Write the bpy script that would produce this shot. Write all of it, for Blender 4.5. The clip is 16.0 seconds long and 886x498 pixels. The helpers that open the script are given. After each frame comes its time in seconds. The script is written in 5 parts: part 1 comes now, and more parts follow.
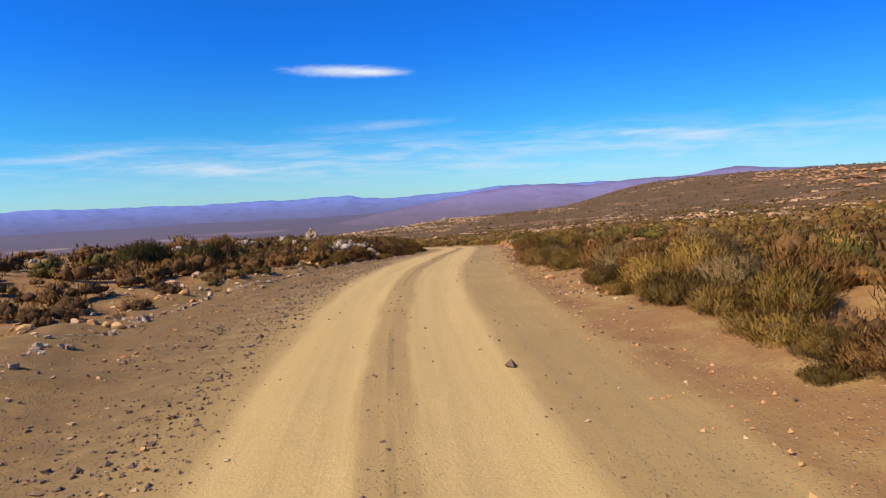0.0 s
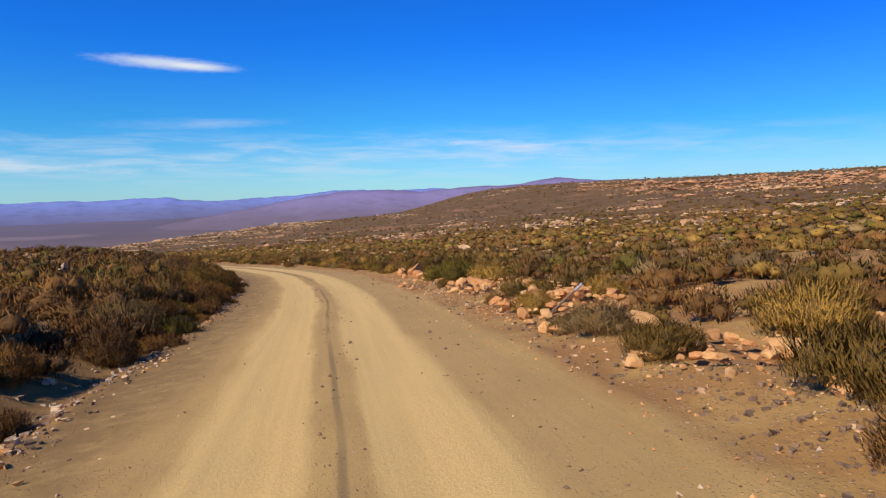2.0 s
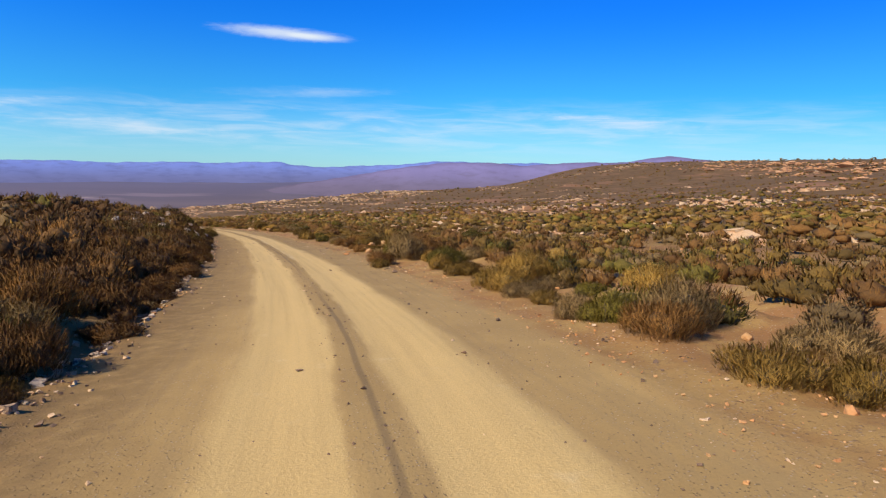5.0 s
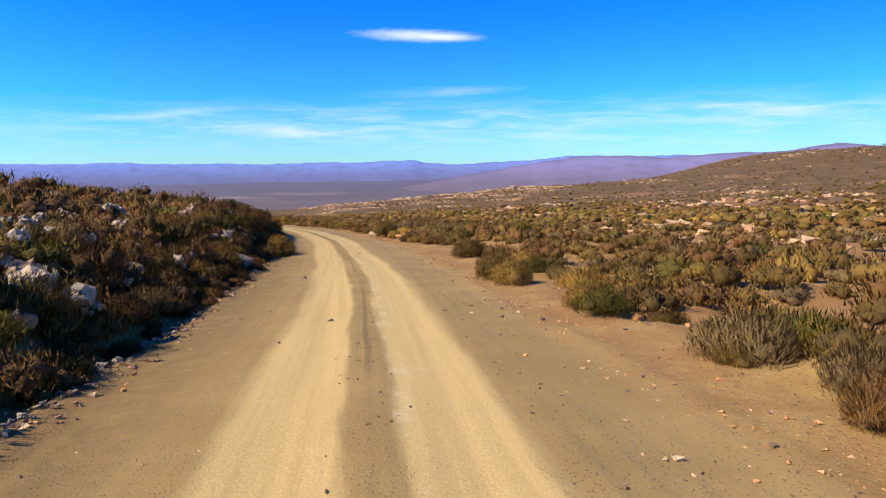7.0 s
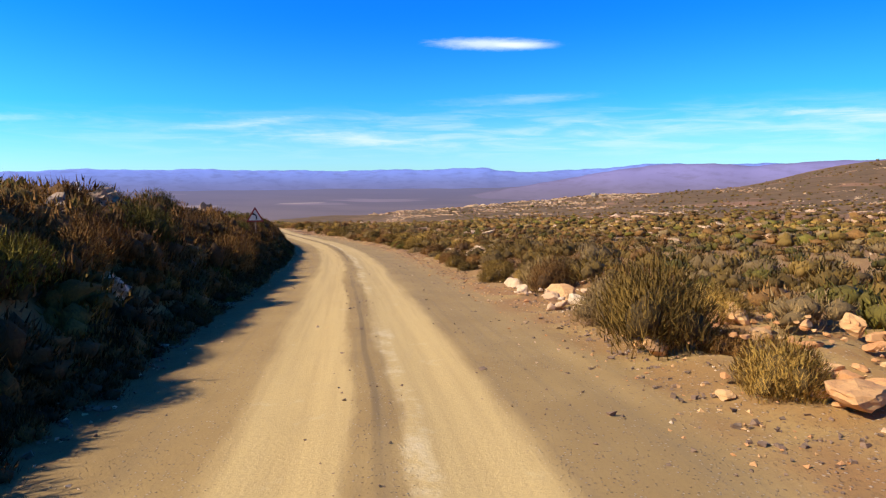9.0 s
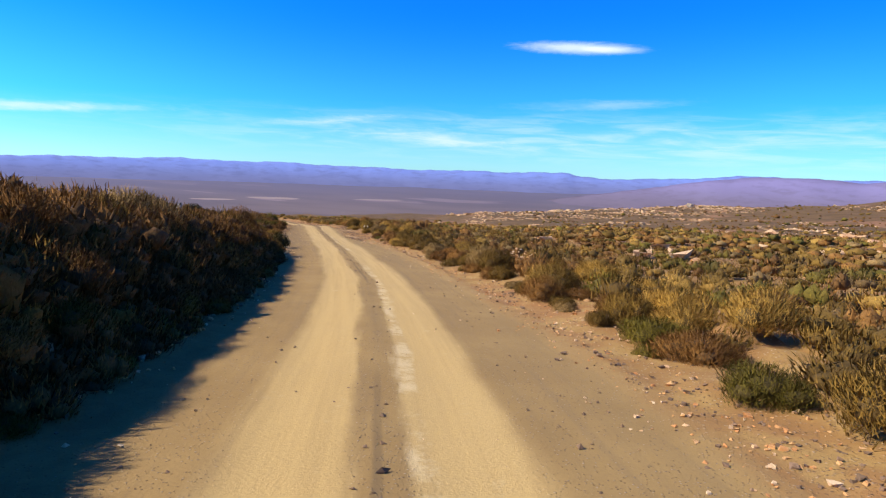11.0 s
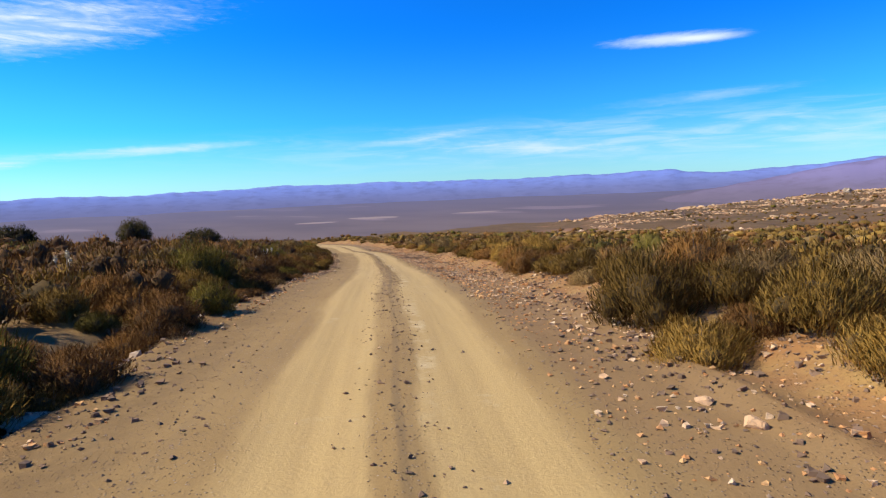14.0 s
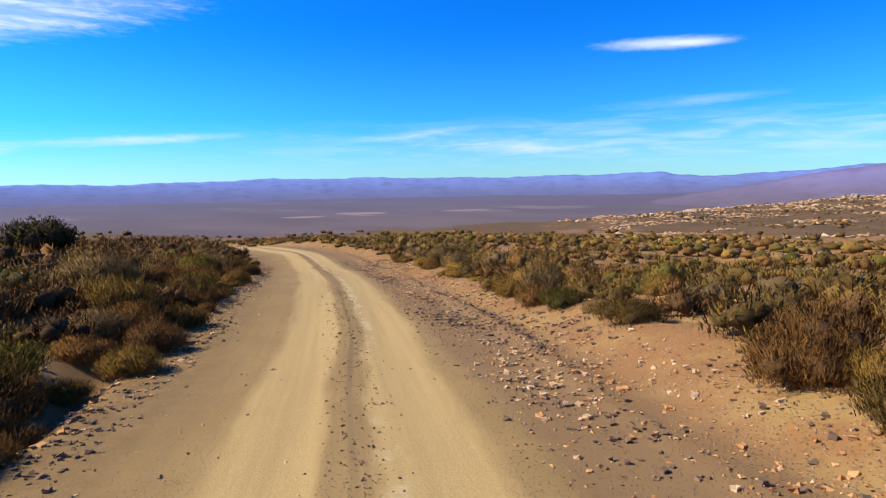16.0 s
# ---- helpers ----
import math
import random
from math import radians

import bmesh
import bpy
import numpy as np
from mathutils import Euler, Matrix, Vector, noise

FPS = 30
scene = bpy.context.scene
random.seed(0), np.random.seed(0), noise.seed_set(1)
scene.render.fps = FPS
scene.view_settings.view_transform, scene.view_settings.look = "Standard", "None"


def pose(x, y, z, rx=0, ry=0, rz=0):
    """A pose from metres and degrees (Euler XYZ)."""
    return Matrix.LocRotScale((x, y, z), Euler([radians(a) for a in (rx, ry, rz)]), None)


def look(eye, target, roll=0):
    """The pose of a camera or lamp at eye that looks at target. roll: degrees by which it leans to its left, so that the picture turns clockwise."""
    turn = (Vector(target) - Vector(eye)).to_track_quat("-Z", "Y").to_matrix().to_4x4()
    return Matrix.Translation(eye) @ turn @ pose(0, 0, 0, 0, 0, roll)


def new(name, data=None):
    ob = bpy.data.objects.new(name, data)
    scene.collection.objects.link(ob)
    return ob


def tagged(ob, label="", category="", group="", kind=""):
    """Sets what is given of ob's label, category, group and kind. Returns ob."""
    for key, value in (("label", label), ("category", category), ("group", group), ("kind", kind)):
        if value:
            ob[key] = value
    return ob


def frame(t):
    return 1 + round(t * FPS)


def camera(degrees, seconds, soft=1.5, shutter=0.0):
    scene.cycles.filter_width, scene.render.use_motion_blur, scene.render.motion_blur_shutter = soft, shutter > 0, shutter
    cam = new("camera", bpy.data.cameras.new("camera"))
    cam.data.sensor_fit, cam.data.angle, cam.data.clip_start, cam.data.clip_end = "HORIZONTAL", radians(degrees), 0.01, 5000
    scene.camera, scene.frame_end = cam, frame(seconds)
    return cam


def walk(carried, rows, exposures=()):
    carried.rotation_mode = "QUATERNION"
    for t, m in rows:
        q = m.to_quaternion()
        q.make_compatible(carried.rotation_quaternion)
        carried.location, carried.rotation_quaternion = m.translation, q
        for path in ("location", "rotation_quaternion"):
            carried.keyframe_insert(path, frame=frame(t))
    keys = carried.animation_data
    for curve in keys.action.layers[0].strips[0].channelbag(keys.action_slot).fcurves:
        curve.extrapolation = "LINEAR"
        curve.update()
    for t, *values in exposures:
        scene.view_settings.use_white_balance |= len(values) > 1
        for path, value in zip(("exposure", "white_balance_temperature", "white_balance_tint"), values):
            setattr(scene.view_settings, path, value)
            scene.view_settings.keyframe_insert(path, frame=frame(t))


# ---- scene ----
cam = camera(72.0, 16.0, soft=1.2)
# seconds, eye, a point 10 m ahead, lean
PATH = [
    (0.0, (16.54, -44.96, 25.76), (17.657, -35.056, 24.881), -2.9),
    (0.5, (16.65, -35.88, 25.56), (18.815, -26.145, 24.828), -1.4),
    (1.0, (17.23, -27.29, 25.32), (20.299, -17.795, 24.596), -1.0),
    (1.5, (18.61, -18.76, 24.98), (22.139, -9.443, 24.163), -1.5),
    (2.0, (20.24, -9.77, 24.44), (23.958, -0.530, 23.545), -1.7),
    (2.5, (21.87, -1.46, 23.82), (25.677, 7.729, 22.819), -2.5),
    (3.0, (23.30, 5.79, 23.29), (27.066, 14.989, 22.200), -1.6),
    (3.5, (24.53, 12.46, 22.75), (28.084, 21.725, 21.528), -0.9),
    (6.0, (26.61, 52.59, 19.55), (27.650, 62.450, 18.240), 0.4),
    (6.5, (25.62, 63.45, 18.75), (26.122, 73.354, 17.427), -0.3),
    (7.0, (24.48, 74.10, 17.82), (24.562, 84.003, 16.463), -0.7),
    (7.5, (23.08, 85.14, 16.90), (22.840, 95.048, 15.535), -1.0),
    (8.0, (21.50, 95.85, 16.14), (20.961, 105.750, 14.816), -1.0),
    (8.5, (19.66, 105.57, 15.44), (18.875, 115.455, 14.171), -1.1),
    (9.0, (17.72, 114.82, 14.76), (16.668, 124.689, 13.539), -0.4),
    (9.5, (15.38, 124.17, 14.09), (14.041, 134.004, 12.853), 0.9),
    (12.0, (-0.79, 174.40, 10.05), (-3.675, 183.907, 8.901), 2.2),
    (12.5, (-5.49, 184.76, 9.27), (-8.702, 194.163, 8.129), 2.3),
    (13.0, (-10.14, 194.12, 8.61), (-13.611, 203.430, 7.474), 1.2),
    (13.5, (-14.53, 202.71, 8.00), (-18.193, 211.941, 6.873), -1.1),
    (14.0, (-19.00, 211.23, 7.41), (-22.790, 220.426, 6.394), -2.5),
    (14.5, (-23.01, 218.96, 7.25), (-26.866, 228.149, 6.392), -4.3),
    (15.0, (-27.33, 227.10, 6.73), (-31.057, 236.329, 5.792), -2.9),
    (15.5, (-31.31, 234.58, 5.85), (-34.945, 243.840, 4.841), -1.6),
    (16.0, (-35.28, 241.93, 5.25), (-38.882, 251.202, 4.185), -1.1),
]
walk(cam, [(t, look(eye, target, roll)) for t, eye, target, roll in PATH], exposures=[(0.0, 0.08, 6750, 15), (3.0, -0.04, 6750, 14), (6.0, 0.24, 6550, 11), (8.0, 0.42, 6600, 11), (9.5, 0.42, 6450, 11), (12.0, 0.44, 6500, 9), (14.0, 0.28, 6500, 9), (16.0, 0.28, 6500, 9)])

# ------------------------------------------------------------------ daylight
SUN_EL, SUN_AZ = 40.0, 246.0  # degrees above the horizon, and clockwise from +y
SUN_DIR = Vector((math.sin(radians(SUN_AZ)) * math.cos(radians(SUN_EL)), math.cos(radians(SUN_AZ)) * math.cos(radians(SUN_EL)), math.sin(radians(SUN_EL))))
sun_data = bpy.data.lights.new("sun", "SUN")
sun_data.energy, sun_data.angle, sun_data.color = 5.1, radians(0.55), (1.0, 0.905, 0.76)
sun = new("sun", sun_data)
sun.matrix_world = look(SUN_DIR * 200, (0, 0, 0))


class Nodes:
    """Short hand for building a node tree."""

    def __init__(self, tree):
        self.tree = tree
        tree.nodes.clear()

    def add(self, kind, **settings):
        node = self.tree.nodes.new(kind)
        for key, value in settings.items():
            if key in node.inputs:
                self.plug(value, node.inputs[key])
            else:
                setattr(node, key, value)
        return node

    def plug(self, value, socket):
        if isinstance(value, bpy.types.NodeSocket):
            self.tree.links.new(value, socket)
        else:
            socket.default_value = value

    def math(self, op, a, b=0.0, c=0.0, clamp=False):
        node = self.tree.nodes.new("ShaderNodeMath")
        node.operation, node.use_clamp = op, clamp
        for value, socket in zip((a, b, c), node.inputs):
            self.plug(value, socket)
        return node.outputs[0]

    def mix(self, fac, a, b, blend="MIX"):
        node = self.tree.nodes.new("ShaderNodeMix")
        node.data_type, node.blend_type, node.clamp_factor = "RGBA", blend, True
        self.plug(fac, node.inputs[0])
        self.plug(a if isinstance(a, bpy.types.NodeSocket) else (*a, 1.0), node.inputs[6])
        self.plug(b if isinstance(b, bpy.types.NodeSocket) else (*b, 1.0), node.inputs[7])
        return node.outputs[2]

    def ramp(self, value, low, high, a=0.0, b=1.0):
        node = self.tree.nodes.new("ShaderNodeMapRange")
        node.interpolation_type = "SMOOTHSTEP"
        for v, socket in zip((value, low, high, a, b), node.inputs):
            self.plug(v, socket)
        return node.outputs[0]

    def noise(self, vector, scale, detail=4.0, rough_=0.55, distort=0.0):
        node = self.tree.nodes.new("ShaderNodeTexNoise")
        self.plug(vector, node.inputs["Vector"])
        for key, value in (("Scale", scale), ("Detail", detail), ("Roughness", rough_), ("Distortion", distort)):
            node.inputs[key].default_value = value
        return node.outputs[0]

    def vor(self, vector, scale, feature="F1"):
        node = self.tree.nodes.new("ShaderNodeTexVoronoi")
        node.feature = feature
        self.plug(vector, node.inputs["Vector"])
        node.inputs["Scale"].default_value = scale
        return node.outputs

    def stretch(self, vector, scale):
        node = self.tree.nodes.new("ShaderNodeMapping")
        self.plug(vector, node.inputs[0])
        node.inputs["Scale"].default_value = scale
        return node.outputs[0]

    def split(self, vector):
        node = self.tree.nodes.new("ShaderNodeSeparateXYZ")
        self.plug(vector, node.inputs[0])
        return node.outputs

    def join(self, x, y, z):
        node = self.tree.nodes.new("ShaderNodeCombineXYZ")
        for v, socket in zip((x, y, z), node.inputs):
            self.plug(v, socket)
        return node.outputs[0]

    def bump(self, height, strength, distance):
        node = self.tree.nodes.new("ShaderNodeBump")
        node.inputs["Strength"].default_value, node.inputs["Distance"].default_value = strength, distance
        self.plug(height, node.inputs["Height"])
        return node.outputs[0]


world = bpy.data.worlds.new("sky")
scene.world = world
world.use_nodes = True
n = Nodes(world.node_tree)
sky = n.add("ShaderNodeTexSky", sky_type="NISHITA", sun_disc=False, sun_elevation=radians(SUN_EL), sun_rotation=radians(SUN_AZ), altitude=900.0, air_density=1.0, dust_density=0.25, ozone_density=2.5)
way = n.add("ShaderNodeTexCoord").outputs["Generated"]
dx, dy, dz = n.split(way)
azimuth = n.math("MULTIPLY", n.math("ARCTAN2", dx, dy), 57.2958)
height = n.math("MULTIPLY", n.math("ARCSINE", dz), 57.2958)
flow = n.join(n.math("MULTIPLY", azimuth, 0.06), n.math("ADD", n.math("MULTIPLY", height, 0.55), n.math("MULTIPLY", azimuth, 0.006)), 0.0)
wisp = n.ramp(n.noise(flow, 2.2, 6.0, 0.6, 0.6), 0.36, 0.72)
fine = n.noise(n.stretch(flow, (2.0, 1.0, 1.0)), 6.0, 5.0, 0.65, 0.4)


def cloud(az, el, half_az, half_el, slope, thick, ragged):
    """How far a long thin cloud covers the sky there."""
    u = n.math("DIVIDE", n.math("SUBTRACT", azimuth, az), half_az)
    lean = n.math("MULTIPLY", n.math("SUBTRACT", azimuth, az), slope)
    w = n.math("DIVIDE", n.math("SUBTRACT", n.math("SUBTRACT", height, el), lean), half_el)
    r = n.math("SQRT", n.math("ADD", n.math("MULTIPLY", u, u), n.math("MULTIPLY", w, w)))
    r = n.math("ADD", r, n.math("MULTIPLY", n.math("SUBTRACT", fine, 0.5), ragged))
    return n.math("MULTIPLY", n.ramp(r, 1.15, 0.1), thick)


cover = n.math("MULTIPLY", cloud(8.0, 3.6, 62.0, 2.8, 0.0, 0.42, 0.2), n.math("ADD", wisp, 0.15))
for row in ((29.0, 4.1, 11.0, 0.9, -0.10, 0.72), (12.0, 3.5, 15.0, 1.1, 0.0, 0.40), (0.0, 6.6, 9.0, 0.6, 0.03, 0.26), (-24.0, 4.5, 10.0, 0.55, 0.09, 0.55),
            (-14.0, 3.3, 12.0, 1.0, -0.03, 0.68), (-47.0, 4.1, 13.0, 0.5, 0.06, 0.60), (-59.0, 3.1, 5.0, 0.65, 0.12, 0.8), (-58.0, 12.8, 17.0, 2.3, 0.17, 1.0)):
    one = n.math("MULTIPLY", cloud(*row, 0.9), n.math("ADD", n.math("MULTIPLY", wisp, 0.75), 0.35))
    cover = n.math("MAXIMUM", cover, one)
cover = n.math("MAXIMUM", cover, cloud(-1.6, 11.5, 6.0, 0.6, -0.03, 0.8, 0.6))
cover = n.math("MAXIMUM", cover, cloud(0.2, 11.4, 4.4, 0.46, -0.04, 1.0, 0.35))
# a dry clear sky, deep blue above and paler towards the horizon
clear = n.mix(n.ramp(height, 50.0, 14.0), (0.06, 0.40, 1.0), (0.03, 0.70, 1.85))
clear = n.mix(n.ramp(height, 15.0, 5.0), clear, (0.15, 0.86, 1.45))
clear = n.mix(n.ramp(height, 6.0, -0.5), clear, (0.50, 0.98, 1.36))
blue = n.mix(1.0, sky.outputs[0], clear, "MULTIPLY")
# deeper away from the sun
aside = n.ramp(n.math("COSINE", n.math("MULTIPLY", n.math("SUBTRACT", azimuth, 70.0), 0.0174533)), 0.55, 1.0, 1.0, 0.83)
blue = n.mix(1.0, blue, n.join(aside, aside, n.ramp(aside, 0.5, 1.0, 0.75, 1.0)), "MULTIPLY")
lit = n.ramp(azimuth, -8.0, -58.0, 1.03, 1.25)
blue = n.mix(1.0, blue, n.join(lit, lit, lit), "MULTIPLY")
blue = n.mix(n.ramp(height, 6.0, -0.5, 0.0, 0.20), blue, (4.2, 7.4, 9.6))
blue = n.mix(cover, blue, (7.6, 8.6, 9.6))
back = n.add("ShaderNodeBackground", Color=blue, Strength=0.093)
n.plug(back.outputs[0], n.add("ShaderNodeOutputWorld").inputs[0])

# ------------------------------------------------------------------ materials


def material(name, build, roughness=0.9, bump=None):
    """A surface: build(n, place) gives the colour and, if it has one, the height for fine relief."""
    m = bpy.data.materials.new(name)
    m.use_nodes = True
    n = Nodes(m.node_tree)
    place = n.add("ShaderNodeNewGeometry").outputs["Position"]
    made = build(n, place)
    colour, relief = made if isinstance(made, tuple) else (made, None)
    p = n.add("ShaderNodeBsdfPrincipled", Roughness=roughness)
    p.inputs["Specular IOR Level"].default_value = 0.2
    n.plug(colour if isinstance(colour, bpy.types.NodeSocket) else (*colour, 1.0), p.inputs["Base Color"])
    if relief is not None:
        n.plug(n.bump(relief, *(bump or (0.5, 0.03))), p.inputs["Normal"])
    n.plug(p.outputs[0], n.add("ShaderNodeOutputMaterial").inputs[0])
    return m


SOIL, SOIL_PALE, SOIL_RED = (0.335, 0.183, 0.057), (0.405, 0.248, 0.08), (0.325, 0.158, 0.055)


def soil_colour(n, place):
    big, mid, grain = n.noise(place, 0.12, 4), n.noise(place, 0.9, 5, 0.6), n.noise(place, 9.0, 5, 0.65)
    y = n.split(place)[1]
    c = n.mix(n.ramp(n.math("ADD", big, n.ramp(y, 180.0, 210.0, 0.0, 0.14)), 0.38, 0.64), SOIL, SOIL_RED)
    c = n.mix(n.ramp(mid, 0.42, 0.68), c, SOIL_PALE)
    c = n.mix(n.math("MULTIPLY", n.ramp(grain, 0.52, 0.72), 0.55), c, (0.18, 0.105, 0.045))
    cells = n.vor(place, 14.0)
    stones = n.ramp(cells[0], 0.30, 0.16)
    tone = n.ramp(n.split(cells[1])[0], 0.2, 0.9)
    c = n.mix(n.math("MULTIPLY", stones, 0.55), c, n.mix(tone, (0.16, 0.10, 0.07), (0.60, 0.46, 0.32)))
    return c, n.math("ADD", n.math("MULTIPLY", grain, 0.6), n.math("MULTIPLY", stones, 0.5))


CROSS = (math.cos(radians(12.0)), math.sin(radians(12.0)))


def build_ground(n, place):
    near, relief = soil_colour(n, place)
    x, y, z = n.split(place)
    away = n.math("SQRT", n.math("ADD", n.math("POWER", n.math("SUBTRACT", x, 15.0), 2.0), n.math("POWER", n.math("SUBTRACT", y, 100.0), 2.0)))
    # low scrub covers the slopes too thickly to see the soil
    scrub = n.mix(n.ramp(n.noise(place, 0.06, 6, 0.6), 0.35, 0.65), (0.118, 0.069, 0.024), (0.165, 0.095, 0.035))
    scrub = n.mix(n.ramp(n.noise(place, 0.35, 5, 0.7), 0.58, 0.74), scrub, (0.22, 0.12, 0.05))
    bare = n.ramp(n.noise(n.stretch(place, (1.0, 0.7, 3.0)), 0.018, 5, 0.6), 0.54, 0.66)
    scrub = n.mix(n.math("MULTIPLY", bare, 0.6), scrub, (0.34, 0.165, 0.08))
    side = n.math("ABSOLUTE", n.math("SUBTRACT", n.math("ADD", n.math("MULTIPLY", x, CROSS[0]), n.math("MULTIPLY", y, CROSS[1])), 25.0))
    c = n.mix(n.ramp(side, 12.0, 75.0), near, scrub)
    c = n.mix(n.ramp(away, 260.0, 420.0), c, scrub)
    # far plain: dull brown scrub flats, a few pale pans, violet with painted haze
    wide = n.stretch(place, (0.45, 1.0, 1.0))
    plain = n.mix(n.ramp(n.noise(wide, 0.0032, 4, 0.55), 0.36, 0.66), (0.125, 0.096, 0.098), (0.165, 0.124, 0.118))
    pan = n.ramp(n.noise(n.stretch(place, (0.6, 1.5, 1.0)), 0.0027, 2, 0.45), 0.64, 0.70)
    plain = n.mix(n.math("MULTIPLY", pan, 0.6), plain, (0.33, 0.235, 0.22))
    for px, py, half, deep in ((-1440.0, 2790.0, 125.0, 55.0), (-1600.0, 2560.0, 105.0, 30.0), (-1000.0, 3040.0, 130.0, 30.0), (-2900.0, 3050.0, 640.0, 45.0)):
        # pale dry pans, long in the line of the hills
        ex, ey = n.math("SUBTRACT", x, px), n.math("SUBTRACT", y, py)
        along, across = n.math("ADD", n.math("MULTIPLY", ex, 0.88), n.math("MULTIPLY", ey, 0.47)), n.math("SUBTRACT", n.math("MULTIPLY", ey, 0.88), n.math("MULTIPLY", ex, 0.47))
        d = n.math("ADD", n.math("POWER", n.math("DIVIDE", along, half), 2.0), n.math("POWER", n.math("DIVIDE", across, deep), 2.0))
        d = n.math("ADD", d, n.math("MULTIPLY", n.math("SUBTRACT", n.noise(place, 0.012, 3), 0.5), 1.2))
        plain = n.mix(n.math("MULTIPLY", n.ramp(d, 1.15, 0.75), 0.75), plain, (0.42, 0.31, 0.24))
    # more haze put into the colour: the plain turns bluer farther away
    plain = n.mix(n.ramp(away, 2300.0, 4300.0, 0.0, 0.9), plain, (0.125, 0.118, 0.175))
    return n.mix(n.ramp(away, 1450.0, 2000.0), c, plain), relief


def build_road(n, place):
    uv = n.add("ShaderNodeUVMap").outputs[0]
    side, run, _ = n.split(uv)
    wander = n.math("MULTIPLY", n.math("SUBTRACT", n.noise(n.join(0.0, n.math("MULTIPLY", run, 0.06), 0.0), 1.0, 3), 0.5), 0.7)
    fray = n.math("MULTIPLY", n.math("SUBTRACT", n.noise(n.stretch(n.join(side, run, 0.0), (1.6, 0.22, 1.0)), 1.0, 5, 0.65), 0.5), 1.1)
    u = n.math("ADD", n.math("ADD", side, wander), n.math("MULTIPLY", fray, 0.55))
    # the tracks are worn wider where the drive begins
    from_mid = n.math("MULTIPLY", n.math("ABSOLUTE", u), n.ramp(n.split(place)[1], 20.0, 110.0, 0.84, 1.02))
    wheel = n.math("MULTIPLY", n.ramp(from_mid, 0.18, 0.38), n.ramp(from_mid, 1.68, 1.3))
    outer = n.math("ABSOLUTE", n.math("ADD", side, n.math("MULTIPLY", fray, 1.3)))
    verge = n.ramp(outer, 3.1, 4.1)
    streak = n.noise(n.stretch(n.join(side, run, 0.0), (5.0, 0.12, 1.0)), 1.0, 4, 0.6)
    patch, grain = n.noise(place, 0.5, 4, 0.6), n.noise(place, 28.0, 4, 0.7)
    gravel = n.mix(n.ramp(patch, 0.35, 0.68), (0.325, 0.203, 0.07), (0.39, 0.25, 0.087))
    gravel = n.mix(n.math("MULTIPLY", n.ramp(streak, 0.45, 0.7), 0.5), gravel, (0.25, 0.168, 0.075))
    cells = n.vor(place, 26.0)
    loose = n.ramp(cells[0], 0.34, 0.20)
    pick = n.split(cells[1])
    some = n.ramp(n.math("ADD", pick[1], n.math("MULTIPLY", n.noise(place, 0.8, 3), 0.9)), 0.88, 1.15)
    gravel = n.mix(n.math("MULTIPLY", n.math("MULTIPLY", loose, some), 0.75), gravel, n.mix(n.ramp(pick[0], 0.3, 0.8), (0.09, 0.07, 0.06), (0.50, 0.40, 0.29)))
    packed = n.mix(n.ramp(streak, 0.35, 0.72), (0.62, 0.425, 0.16), (0.53, 0.36, 0.135))
    packed = n.mix(n.math("MULTIPLY", n.ramp(n.noise(place, 1.7, 5, 0.7), 0.60, 0.72), 0.35), packed, (0.68, 0.54, 0.29))
    c = n.mix(n.math("MULTIPLY", wheel, n.ramp(patch, 0.1, 0.4, 0.75, 0.97)), gravel, packed)
    # sandier and paler where the drive begins
    c = n.mix(n.ramp(n.split(place)[1], 90.0, 10.0, 0.0, 0.3), c, (0.66, 0.44, 0.155))
    # browner and more stony towards the end
    c = n.mix(n.ramp(n.split(place)[1], 90.0, 150.0, 0.0, 0.28), c, (0.27, 0.172, 0.07))
    # a broken pale crust along the middle
    crust = n.math("MULTIPLY", n.ramp(n.math("ABSOLUTE", n.math("SUBTRACT", u, 0.40)), 0.2, 0.06), n.ramp(n.math("MULTIPLY", n.noise(n.join(0.0, n.math("MULTIPLY", run, 0.045), 3.0), 1.0, 2), n.ramp(n.split(place)[1], 45.0, 60.0)), 0.43, 0.52))
    crust = n.math("MULTIPLY", crust, n.ramp(n.noise(place, 1.3, 6, 0.75), 0.44, 0.62))
    c = n.mix(n.math("MULTIPLY", crust, 0.5), c, (0.72, 0.58, 0.34))
    # a thin dark rut where water ran
    rut = n.math("MULTIPLY", n.ramp(n.math("ABSOLUTE", n.math("SUBTRACT", n.math("ADD", side, wander), 0.02)), 0.075, 0.02), n.ramp(n.noise(n.join(0.0, n.math("MULTIPLY", run, 0.07), 9.0), 1.0, 3), 0.42, 0.56))
    c = n.mix(n.math("MULTIPLY", rut, 0.55), c, (0.15, 0.10, 0.05))
    soil, relief = soil_colour(n, place)
    c = n.mix(verge, c, soil)
    # the left shoulder is a darker brown, unevenly
    left_tone = n.math("MULTIPLY", n.ramp(n.math("ADD", side, fray), -1.7, -3.1), n.ramp(n.noise(place, 2.4, 5, 0.7), 0.3, 0.62, 0.35, 0.85))
    c = n.mix(left_tone, c, (0.205, 0.126, 0.048))
    # brown wash below the dug slope at the end
    edge = n.math("ADD", side, fray)
    wash = n.math("MULTIPLY", n.math("MULTIPLY", n.ramp(edge, 1.7, 2.3), n.ramp(edge, 4.9, 3.9)), n.ramp(n.split(place)[1], 200.0, 225.0, 0.0, 0.75))
    c = n.mix(wash, c, n.mix(patch, (0.21, 0.122, 0.052), (0.29, 0.165, 0.07)))
    c = n.mix(n.math("MULTIPLY", n.ramp(grain, 0.42, 0.75), 0.22), c, (0.16, 0.11, 0.05))
